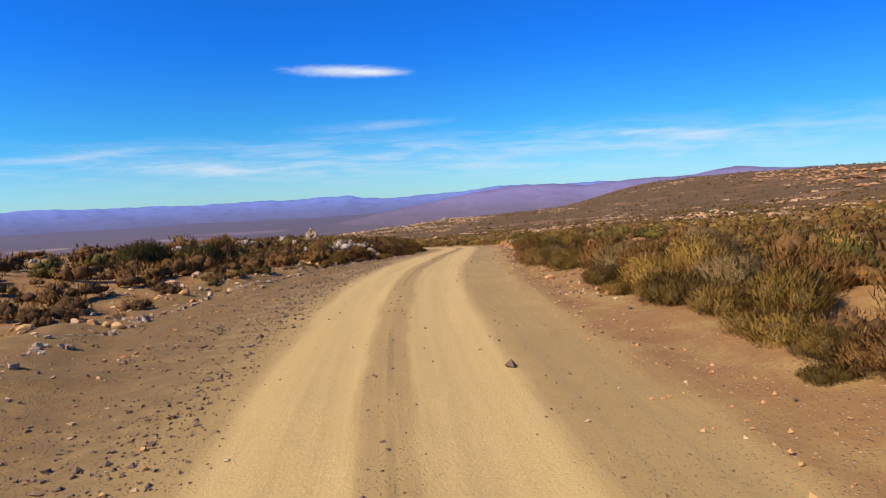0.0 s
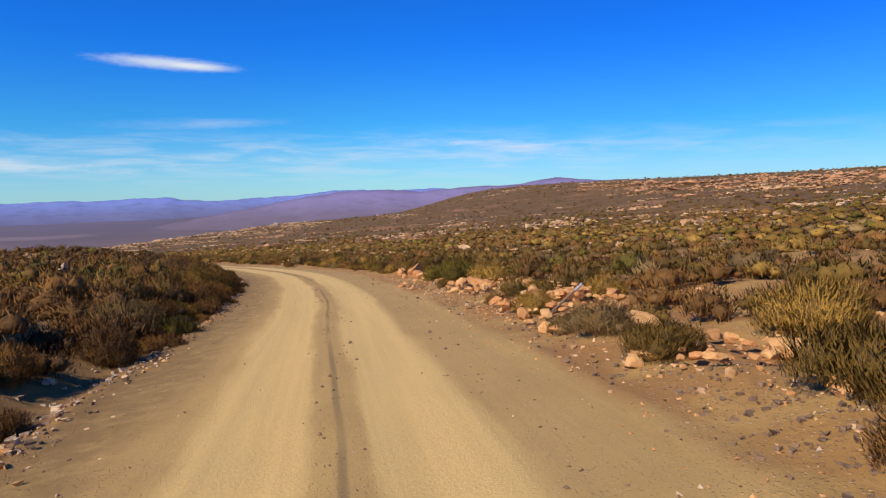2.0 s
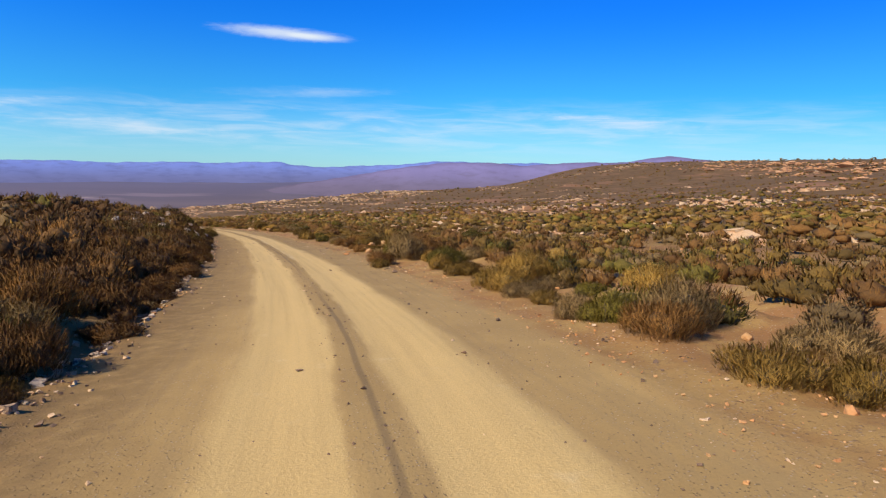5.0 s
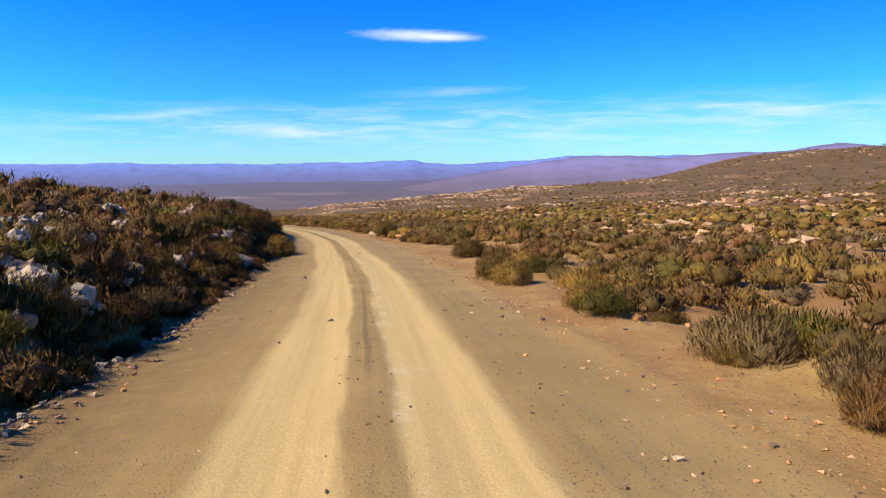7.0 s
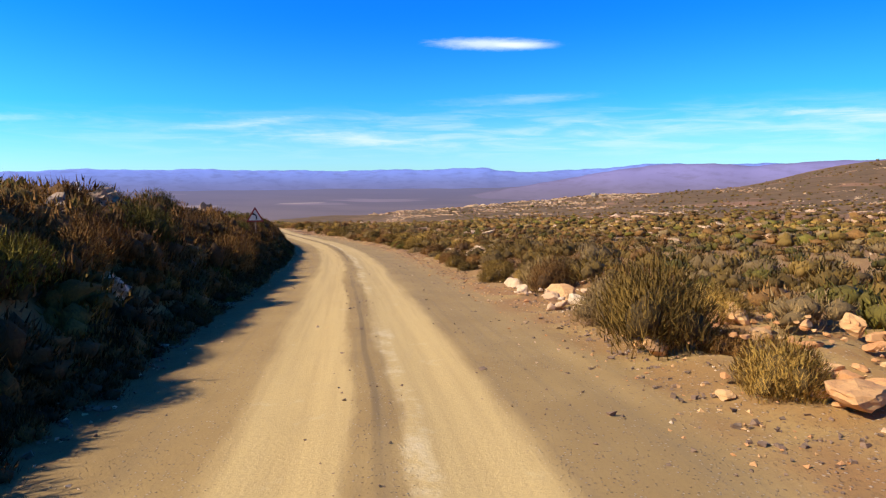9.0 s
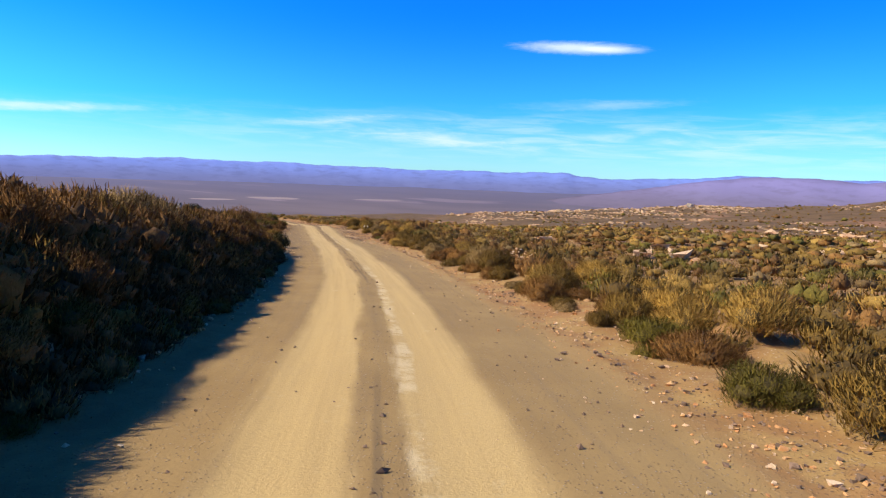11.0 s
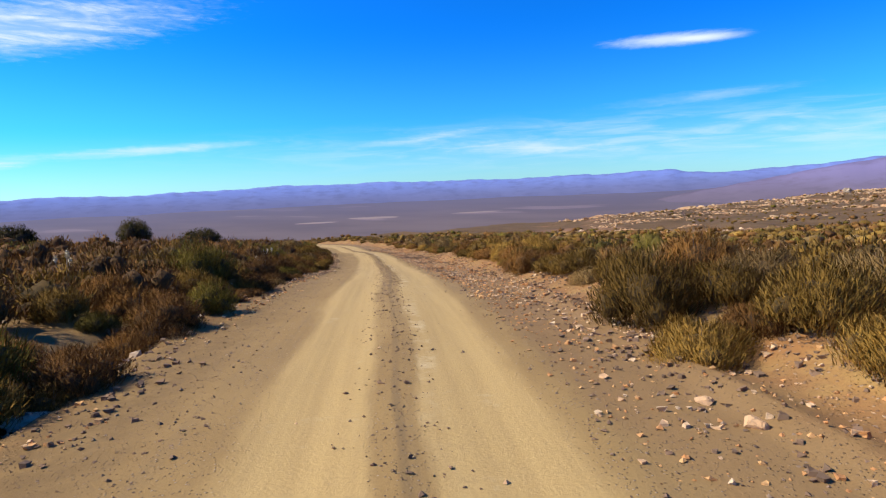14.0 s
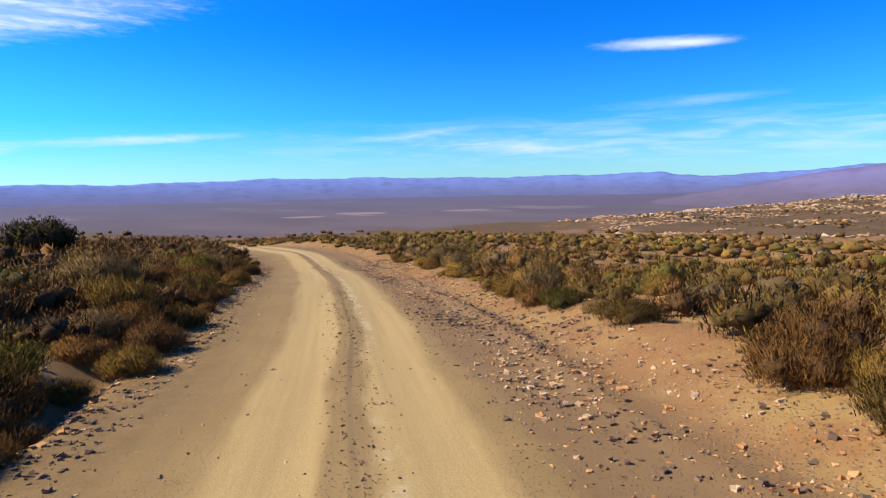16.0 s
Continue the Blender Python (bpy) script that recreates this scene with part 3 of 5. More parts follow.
def top_z(x, y):
    """The height on which things stand: the road's surface and verges, or the ground."""
    x, y = np.atleast_1d(np.asarray(x, float)), np.atleast_1d(np.asarray(y, float))
    v, t = beside_road(x, y)
    z = terrain(x, y)
    on = np.flatnonzero((np.abs(v) < 8.0) & (t > -1.2) & (t < 24))
    if len(on):
        s = np.interp(t[on], LINE_T, LINE_S)
        z[on] = road_top(x[on], y[on], v[on], s, t[on])
    return z


def mountain_range(name, label, distance, depth, stops, foot, mat, seed, jag):
    """A long range seen far off: a sloping front, cliffs and a top line that steps and dips."""
    rng = np.random.default_rng(seed)
    az = np.linspace(stops[0][0], stops[-1][0], 900)
    el = np.interp(az, [s[0] for s in stops], [s[1] for s in stops])
    wob = sum(rng.uniform(0.4, 1) * np.sin(az * w + rng.uniform(0, 6.28)) / w**0.6 for w in (0.33, 0.75, 1.4, 2.6, 4.7))
    el = el + jag * np.round(wob * 3) / 3 * 0.6 + jag * 0.25 * wob
    rows = []
    for k, f in enumerate((0.0, 0.12, 0.3, 0.5, 0.68, 0.82, 0.92, 1.0, 1.0)):
        d = distance + depth * f + (60 if k == 8 else 0)
        fold = 1 + 0.008 * np.sin(az * 0.7 + 0.7 * k) * (1 - f) + 0.003 * np.sin(az * 1.9 + k) * (1 - f)
        top = 12 + np.tan(np.radians(el)) * (distance + depth)
        z = foot + (top - foot) * f**1.35 * (1 + (0.04 * np.sin(az * 0.9 + k) if 0 < k < 7 else 0))
        if k == 8:
            z = z - 150
        rows.append(np.stack([15 + np.sin(np.radians(az)) * d * fold, 100 + np.cos(np.radians(az)) * d * fold, z], 1))
    ob = new(name, mesh_from(name, np.concatenate(rows), grid_faces(9, len(az)), mat))
    return tagged(ob, label, "mountains", kind="structure")


mountain_range("backdrop_far_range", "long flat-topped mountain range beyond the plain, painted blue with haze", 4050.0, 480.0,
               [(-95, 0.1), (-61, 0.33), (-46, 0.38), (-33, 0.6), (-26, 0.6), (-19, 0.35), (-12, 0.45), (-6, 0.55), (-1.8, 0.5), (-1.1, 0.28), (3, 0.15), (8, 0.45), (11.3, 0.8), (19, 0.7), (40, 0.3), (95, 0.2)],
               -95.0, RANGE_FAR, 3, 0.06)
mountain_range("backdrop_near_range", "brown hills with dark cliffs at the plain's edge, painted violet with haze", 2900.0, 560.0,
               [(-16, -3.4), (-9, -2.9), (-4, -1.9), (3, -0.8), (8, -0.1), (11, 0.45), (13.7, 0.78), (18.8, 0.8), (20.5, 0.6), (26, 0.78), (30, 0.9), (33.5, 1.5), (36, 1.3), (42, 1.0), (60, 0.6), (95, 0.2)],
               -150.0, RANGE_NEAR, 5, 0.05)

# ------------------------------------------------------------------ shrubs


def dome(around, rings):
    """Corners and faces of a ball whose lowest part is cut off."""
    co, faces = [], []
    for j in range(rings):
        e = -0.75 + (1.35 + 0.75) * j / rings
        for i in range(around):
            a = 6.2832 * (i + 0.5 * (j % 2)) / around
            co.append((math.cos(a) * math.cos(e), math.sin(a) * math.cos(e), math.sin(e)))
    co.append((0, 0, 1.0))
    for j in range(rings - 1):
        for i in range(around):
            a, b, c, d = j * around + i, j * around + (i + 1) % around, (j + 1) * around + i, (j + 1) * around + (i + 1) % around
            faces += [(a, b, c), (b, d, c)] if j % 2 == 0 else [(a, b, d), (a, d, c)]
    top = (rings - 1) * around
    faces += [(top + i, top + (i + 1) % around, rings * around) for i in range(around)]
    return np.array(co), np.array(faces)


def shrub_blades(rng, count, wide, tall, width, length, lobes, around=8, rings=3, fill=0.85, inside=1.0):
    """A shrub as triangles, (n, 7, 3): three corners, their shading slopes, and how far it belongs to the bare
    inside. Close leaves make several rounded
    clumps round a larger one; short leafy twigs stand out all over them."""
    round_ = np.arange(lobes) * 6.283 / max(lobes - 1, 1) + rng.uniform(-0.5, 0.5, lobes)
    far_out = rng.uniform(0.34, 0.62, lobes) * wide
    cx, cy = np.cos(round_) * far_out, np.sin(round_) * far_out
    big = rng.uniform(0.36, 0.56, lobes)
    high = rng.uniform(0.62, 0.98, lobes)
    cx[0], cy[0], big[0], high[0] = 0, 0, 0.74, 1.0
    mid, half = 0.45 * high * tall, 0.55 * high * tall
    k = rng.choice(lobes, count, p=big**2 / (big**2).sum())
    a, up = rng.uniform(0, 2 * np.pi, count), rng.uniform(-0.6, 1.0, count)
    flat = np.sqrt(1 - up**2)
    r = rng.uniform(0.55, 1.12, count)
    p = np.stack([cx[k] + np.cos(a) * flat * r * big[k] * wide, cy[k] + np.sin(a) * flat * r * big[k] * wide, mid[k] + up * r * half[k]], 1)
    d = np.stack([np.cos(a) * flat * 0.55, np.sin(a) * flat * 0.55, 0.85 + 0 * up], 1) + rng.normal(0, 0.24, (count, 3))
    d /= np.linalg.norm(d, axis=1)[:, None]
    side = np.cross(d, rng.normal(0, 1, (count, 3)))
    side /= np.linalg.norm(side, axis=1)[:, None] + 1e-9
    ln, wd = length * rng.uniform(0.5, 1.4, count)[:, None], width * rng.uniform(0.6, 1.4, count)[:, None]
    base = p - d * ln * 0.6
    base[:, 2] = np.maximum(base[:, 2], 0.0)
    tris = np.stack([base - side * wd, base + side * wd, p + d * ln * 0.4], 1)
    # soft shading: each leaf takes the slope of the clump that it grows on
    out = np.stack([np.cos(a) * flat, np.sin(a) * flat, up], 1) + rng.normal(0, 0.34, (count, 3))
    out /= np.linalg.norm(out, axis=1)[:, None]
    flip = (np.cross(tris[:, 1] - tris[:, 0], tris[:, 2] - tris[:, 0]) * out).sum(1) < 0
    tris[flip] = tris[flip][:, [1, 0, 2]]
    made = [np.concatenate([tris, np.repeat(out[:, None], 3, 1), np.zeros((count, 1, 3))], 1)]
    co, faces = dome(around, rings)
    for j in range(lobes):
        size = np.array([big[j] * wide, big[j] * wide, half[j]]) * fill
        lump = co * (1 + rng.normal(0, 0.15, (len(co), 1)) + 0.12 * np.sin(co @ rng.normal(0, 4.0, (3, 1)) + rng.uniform(0, 6))) * size + np.array([cx[j], cy[j], mid[j]])
        slope = co / size * wide + rng.normal(0, 0.4, co.shape)
        slope /= np.linalg.norm(slope, axis=1)[:, None]
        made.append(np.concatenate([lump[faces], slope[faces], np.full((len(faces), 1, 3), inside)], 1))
    return np.concatenate(made)


def stem_tris(rng, count, wide, tall):
    out = []
    for _ in range(count):
        a, lean = rng.uniform(0, 6.28), rng.uniform(0.1, 0.75)
        top = np.array([math.cos(a) * lean * wide, math.sin(a) * lean * wide, tall * rng.uniform(0.55, 0.95)])
        foot = np.array([math.cos(a) * 0.06 * wide, math.sin(a) * 0.06 * wide, -0.08])
        mid = (top + foot) / 2 + np.array([math.cos(a), math.sin(a), -0.4]) * 0.08 * wide
        w = 0.012
        for p, q, wp, wq in ((foot, mid, w, w * 0.75), (mid, top, w * 0.75, w * 0.3)):
            for b in (0, 2.09, 4.19):
                e0, e1 = np.array([math.cos(b), math.sin(b), 0]), np.array([math.cos(b + 2.09), math.sin(b + 2.09), 0])
                out += [[p + e0 * wp, p + e1 * wp, q + e1 * wq], [p + e0 * wp, q + e1 * wq, q + e0 * wq]]
    return np.array(out)


def tri_mesh(name, tris, mat):
    """Loose triangles; where seven rows are given the next three are the corners' shading slopes, the last the inside."""
    soft = tris.shape[1] == 7
    me = mesh_from(name, tris[:, :3].reshape(-1, 3), np.arange(len(tris) * 3).reshape(-1, 3), mat, smooth=soft)
    if soft:
        me.normals_split_custom_set_from_vertices(tris[:, 3:6].reshape(-1, 3))
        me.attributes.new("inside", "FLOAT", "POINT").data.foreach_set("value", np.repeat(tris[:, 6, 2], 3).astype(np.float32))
    return me


NEAR_SHAPES, CLOSE_SHAPES, MID_SHAPES, FAR_SHAPES = [], [], [], []
for k in range(6):
    rng = np.random.default_rng(100 + k)
    tall = (0.66, 0.8, 0.55, 0.85, 0.7, 0.62)[k]
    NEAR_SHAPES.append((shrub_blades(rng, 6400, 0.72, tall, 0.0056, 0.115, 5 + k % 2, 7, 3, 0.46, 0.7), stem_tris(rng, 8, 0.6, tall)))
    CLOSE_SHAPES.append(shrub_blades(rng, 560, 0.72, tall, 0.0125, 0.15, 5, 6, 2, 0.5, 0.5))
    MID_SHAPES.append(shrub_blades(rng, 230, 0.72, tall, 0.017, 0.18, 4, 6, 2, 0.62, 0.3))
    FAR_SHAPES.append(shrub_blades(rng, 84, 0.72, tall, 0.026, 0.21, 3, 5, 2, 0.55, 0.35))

LEAF_MESHES = {kind: [tri_mesh(f"{kind}_foliage", b, LEAF[kind]) for b, _ in NEAR_SHAPES] for kind in LEAF}
STEM_MESHES = [tri_mesh("stems", s, TWIG) for _, s in NEAR_SHAPES]
KINDS = ("olive", "brown", "grey", "ochre", "green", "umber")
SHRUB_LABEL = {
    "olive": "olive green fine-leaved shrub growing in stony soil", "brown": "dry brown twiggy shrub growing in stony soil",
    "grey": "grey half-bare shrub growing in stony soil", "ochre": "low ochre yellow shrub on sandy ground",
    "umber": "reddish brown shrub on the stony bank, leaves darkened as if shaded",
    "green": "dense green shrub among drier scrub", "dark": "dark evergreen bush on the skyline"}


def shrub(kind, shape, x, y, z, size, turn, squash=1.0):
    ob = new(f"{kind}_shrub")
    ob.empty_display_size = 0.1
    ob.matrix_basis = pose(x, y, z, 0, 0, turn) @ Matrix.Diagonal((size, size, size * squash, 1))
    for name, data in (("foliage", LEAF_MESHES[kind][shape]), ("branchwork", STEM_MESHES[shape])):
        new(name, data).parent = ob
    return tagged(ob, SHRUB_LABEL[kind], "shrub", group=f"{kind} shrubs of the veld")


def scatter_patch(x, y):
    """How thickly scrub grows there, 0 to 1, in drifts."""
    return np.clip(0.55 + 0.75 * rough(x, y, 4, 20) * 0.7, 0.0, 1.0)


def pick_kinds(rng, x, y, v, t):
    """A mix of kinds that changes from place to place."""
    drift = rough(x / 2.2, y / 2.2, 4, 20)
    left = v < 0
    u = rng.uniform(0, 1, len(x)) + 0.14 * drift
    right_mix = np.select([u < 0.36, u < 0.66, u < 0.77, u < 0.92], ["olive", "brown", "grey", "ochre"], "green")
    left_mix = np.select([u < 0.52, u < 0.74, u < 0.78, u < 0.88], ["umber", "brown", "grey", "green"], "olive")
    pale_mix = np.select([u < 0.36, u < 0.62, u < 0.76, u < 0.88], ["olive", "brown", "grey", "ochre"], "green")
    return np.where(left, left_mix, np.where(t + rng.normal(0, 0.7, len(x)) > 8.2, pale_mix, right_mix))


# boulders, by kind: x, y and size
OUTCROPS = [
    ("orange", [(30.2, 11.3, 1.15), (29.3, 11.1, 0.68), (30.3, 10.8, 0.7), (29.1, 10.5, 0.18), (31.3, 22.1, 0.93), (29.2, 17.2, 0.36), (34.2, 19.4, 0.64), (31.4, 20.6, 0.9), (31.3, 21.5, 0.74)]),
    ("orange", [(31.8, 24.1, 0.64), (31.5, 25.3, 0.68), (30.7, 20.2, 0.28), (28.9, 17.0, 0.37), (29.0, 16.4, 0.27), (29.1, 16.0, 0.23), (31.1, 18.5, 0.51), (31.0, 17.4, 0.39), (29.5, 18.3, 0.22), (28.7, 15.0, 0.25)]),
    ("orange", [(29.5, -9.5, 0.85), (30.3, -14.6, 0.85), (28.4, -3.2, 0.6), (29.0, -2.9, 0.75), (30.0, 2.6, 0.7), (29.9, 4.7, 1.1), (29.2, 5.4, 0.6), (27.7, 3.4, 0.5), (21.8, -27.0, 0.3), (28.4, 0.1, 0.98), (23.2, -14.4, 0.31), (27.1, -5.2, 0.45), (26.1, -10.0, 0.32)]),
    ("lichen", [(13.1, 7.4, 1.1), (5.9, 5.8, 1.6), (4.1, -0.3, 1.2), (4.0, -6.0, 0.89), (10.7, 10.6, 1.5), (13.5, -0.5, 1.1), (14.3, -4.8, 0.68), (10.3, 25.3, 1.0), (12.2, 9.6, 1.3)]),
    ("orange", [(30.6, 75.6, 0.86), (31.2, 73.1, 0.63), (31.5, 72.3, 0.5), (30.1, 69.2, 0.64), (29.9, 68.8, 0.4), (28.6, 67.8, 0.3), (31.3, 69.7, 0.48), (35.7, 87.9, 0.97), (28.1, 72.0, 0.15), (29.0, 71.2, 0.2)]),
    ("orange", [(19.2, 131.5, 1.0), (21.6, 121.7, 0.83), (22.3, 124.5, 0.5), (21.9, 126.7, 0.82), (22.1, 123.6, 0.56), (22.4, 122.7, 0.52), (22.1, 125.7, 0.49), (22.3, 123.3, 0.37), (20.3, 122.1, 0.22)]),
    ("pale", [(19.5, 130.2, 0.45), (16.2, 151.1, 1.35), (16.9, 149.9, 1.25), (15.4, 153.6, 0.9), (14.9, 155.8, 0.8), (18.0, 134.4, 0.6), (17.2, 131.0, 0.12), (17.6, 137.6, 0.45), (21.1, 137.7, 0.82), (14.4, 148.3, 0.56), (13.8, 163.0, 1.6)]),
    ("pale", [(3.3, 187.6, 0.77), (2.9, 185.3, 0.43), (2.0, 184.8, 0.41), (1.5, 184.2, 0.48), (4.2, 188.5, 0.55), (4.7, 188.5, 0.7), (2.8, 186.7, 0.48), (0.2, 185.9, 0.2), (-0.1, 184.5, 0.21), (-1.8, 189.2, 0.34)]),
    ("pale", [(1.4, 185.1, 0.31), (1.7, 189.5, 0.28), (1.6, 183.7, 0.18), (-4.3, 191.3, 0.33), (-9.1, 201.6, 0.45), (-3.0, 192.5, 0.27), (-2.9, 191.3, 0.27), (-18.9, 217.7, 0.18), (-18.5, 217.1, 0.2), (-17.6, 216.0, 0.12)]),
    ("lichen", [(14.4, 83.1, 1.24), (18.7, 78.9, 0.94), (19.6, 75.4, 0.88), (17.6, 81.3, 0.54), (10.8, 100.5, 1.02), (13.8, 105.3, 1.2), (12.9, 108.6, 1.05), (13.9, 105.3, 1.0), (11.5, 115.4, 0.9)]),
]
# tall lichened rocks on the crest of the bank: x, y, size and how tall for it
CREST = [(6.1, 125.3, 1.5, 1.3), (2.6, 144.0, 1.2, 1.7), (5.3, 131.2, 1.3, 1.0), (7.7, 129.2, 1.1, 1.2), (3.9, 128.7, 1.2, 1.5), (10.5, 125.2, 0.8, 1.2), (8.2, 126.7, 0.9, 0.9), (4.2, 137.5, 1.1, 1.1),
         (11.2, 99.2, 1.1, 1.2), (13.3, 85.7, 0.8, 1.1), (18.1, 80.8, 0.6, 1.0), (12.6, 109.0, 0.9, 1.1), (16.1, 94.5, 0.7, 1.0), (10.1, 20.8, 1.8, 1.9), (13.9, 26.0, 0.9, 1.2), (-10.4, 182.3, 0.85, 1.1), (-12.6, 188.4, 0.9, 1.2), (-33.0, 207.5, 1.5, 1.6)]
# stony places where little grows
BARE = [(28.4, 3.8, 3.2), (28.0, -3.8, 2.2), (30.2, 11.0, 2.8), (30.6, 13.4, 2.4), (31.2, 20.5, 2.6), (30.6, 71.0, 2.2), (22.0, 124.2, 2.4), (2.6, 185.8, 3.2), (18.8, 131.5, 2.2), (27.5, 109.0, 3.4), (27.2, -12.0, 1.6), (16.0, 156.0, 1.6), (14.6, -2.5, 3.0), (13.4, 4.2, 2.8)]
rng = np.random.default_rng(21)


def place_shrubs():
    """Random shrubs along the drive; the closest to the road are things of their own, the rest fill the veld."""
    near_n, mid_n = 26000, 34000
    k = rng.integers(np.searchsorted(LINE_T, -0.8), np.searchsorted(LINE_T, 22.5), near_n + mid_n)
    v = np.r_[rng.uniform(-17, 17, near_n), rng.choice([-1, 1], mid_n, p=[0.36, 0.64]) * rng.uniform(12, 78, mid_n)]
    v = np.where((np.arange(len(v)) >= near_n) & (v < -50), v + 40, v)
    x, y = LINE_X[k] + LINE_NX[k] * v + rng.normal(0, 0.3, len(v)), LINE_Y[k] + LINE_NY[k] * v + rng.normal(0, 0.3, len(v))
    v, t = beside_road(x, y)
    wide = np.interp(t, WIDE_T, WIDE_V)
    free = np.where(v > 0, v - np.interp(t, [-6, 0, 1.6, 2.2, 6, 7.6, 8.0, 8.7, 9.0, 12, 13, 14, 15, 16, 26], [5.3, 5.4, 4.9, 4.9, 4.8, 5.0, 6.2, 6.0, 4.9, 4.8, 4.6, 4.4, 5.0, 5.4, 5.3]), -v - wide - np.interp(t, [-6, 0, 1.4, 2.2, 12.5, 13.2, 26], [2.5, 2.5, 1.5, 0.3, 0.1, 0.0, 0.15]))
    ok = (free > 0) & (rng.uniform(0, 1, len(v)) < np.where(v < 0, 0.9, np.where(t > 12.3, 0.8, 0.5) + 0.7 * scatter_patch(x, y)))
    ok &= ~((v < -14) & (rng.uniform(0, 1, len(v)) < 0.75))
    for bx, by, br in BARE:
        ok &= ~(((x - bx) ** 2 + (y - by) ** 2 < (0.8 * br) ** 2) & (rng.uniform(0, 1, len(v)) < 0.78))
    for bx, by, size, _ in CREST:
        ok &= ~((x - bx) ** 2 + ((y - by + 0.8) / 1.6) ** 2 < (0.5 * size + 0.3) ** 2)
    for kind, rows in OUTCROPS:
        for bx, by, size in rows:
            if size > 0.35 and kind != "lichen":
                ok &= ~((x - bx + 0.3) ** 2 + ((y - by + 0.6) / 1.5) ** 2 < (0.15 + 0.48 * size) ** 2)
    ok &= ~((np.abs(v) < 13) & (v < 0) & (t < 1.3) & (rng.uniform(0, 1, len(v)) < 0.62))
    x, y, v, t, free = x[ok], y[ok], v[ok], t[ok], free[ok]
    size = rng.lognormal(0.0, 0.33, len(x)) * np.where(v < 0, np.interp(t, [0, 2, 3, 5, 8, 12, 14, 16], [0.8, 0.95, 1.3, 1.15, 1.35, 1.45, 1.3, 1.3]), np.interp(t, [12.3, 13.2], [1.2, 1.36]))
    size = np.clip(size, 0.4, np.where(v < 0, 1.7, 1.45)) * np.where(v < 0, np.clip(np.interp(t, [6.8, 7.6, 12.3, 12.9], [0.55, 0.36, 0.36, 0.55]) + 0.22 * free, 0.36, 1.0), np.clip(0.62 + 0.3 * free, 0.62, 1.0))
    # keep a distance from shrubs already standing, by a coarse hash
    cells, kept = {}, []
    for i in range(len(x)):
        r = ((0.24 if v[i] > -12 else 0.36) if v[i] < 0 else 0.50 if t[i] > 12 else 0.54) * size[i]
        c = (int(x[i] // 2.0), int(y[i] // 2.0))
        close = False
        for a in (-1, 0, 1):
            for b in (-1, 0, 1):
                for j in cells.get((c[0] + a, c[1] + b), ()):
                    if (x[i] - x[j]) ** 2 + (y[i] - y[j]) ** 2 < (r + (0.34 if v[i] < 0 else 0.42) * size[j]) ** 2:
                        close = True
        if not close:
            cells.setdefault(c, []).append(i)
            kept.append(i)
    kept = np.array(kept)
    return x[kept], y[kept], v[kept], t[kept], size[kept]


sx, sy, sv, st, ss = place_shrubs()
sz = top_z(sx, sy) - 0.05
kinds = pick_kinds(rng, sx, sy, sv, st)
shapes, turns = rng.integers(0, 6, len(sx)), rng.uniform(0, 360, len(sx))
reach = np.where((st > -0.5) & (st < 18.5), np.abs(sv), 99.0)
single = np.zeros(len(sx), bool)
for kind in KINDS:
    mine = np.flatnonzero(kinds == kind)
    best = mine[np.argsort(reach[mine])][:{"umber": 210, "brown": 210, "olive": 190}.get(kind, 90)]
    single[best[reach[best] < 11.0]] = True
for i in np.flatnonzero(single):
    shrub(str(kinds[i]), int(shapes[i]), float(sx[i]), float(sy[i]), float(sz[i]), float(ss[i]), float(turns[i]), float(0.74 + 0.34 * ((i * 37) % 100) / 100))


def scrub_mass(name, label, kind, templates, x, y, z, size, turn, shape, seed):
    """Many shrubs too far or too thick to count, as one."""
    if not len(x):
        return
    rg = np.random.default_rng(seed)
    tris, shade = [], []
    for k in range(len(templates)):
        m = np.flatnonzero(shape == k)
        if not len(m):
            continue
        b = templates[k]
        c, s = np.cos(turn[m])[:, None, None], np.sin(turn[m])[:, None, None]
        big, high = size[m][:, None, None], (size[m] * rg.uniform(0.8, 1.15, len(m)))[:, None, None]
        one, none = np.array([1.0, 1, 1, 0, 0, 0, 0]), np.array([0.0, 0, 0, 1, 1, 1, 1])  # corners move and grow, the slope only turns
        bx = (b[None, :, :, 0] * c - b[None, :, :, 1] * s) * (big * one + none) + x[m][:, None, None] * one
        by = (b[None, :, :, 0] * s + b[None, :, :, 1] * c) * (big * one + none) + y[m][:, None, None] * one
        bz = b[None, :, :, 2] * (high * one + none) + z[m][:, None, None] * one
        tris.append(np.stack([bx, by, bz], -1).reshape(-1, 7, 3))
        shade.append(np.repeat(rg.uniform(0, 1, len(m)), b.shape[0] * 3))
    tris = np.concatenate(tris)
    me = tri_mesh(name, tris, LEAF_FAR[kind])
    at = me.attributes.new("shade", "FLOAT", "POINT")
    at.data.foreach_set("value", np.concatenate(shade).astype(np.float32))
    tagged(new(name, me), label, "scrub", kind="stuff")


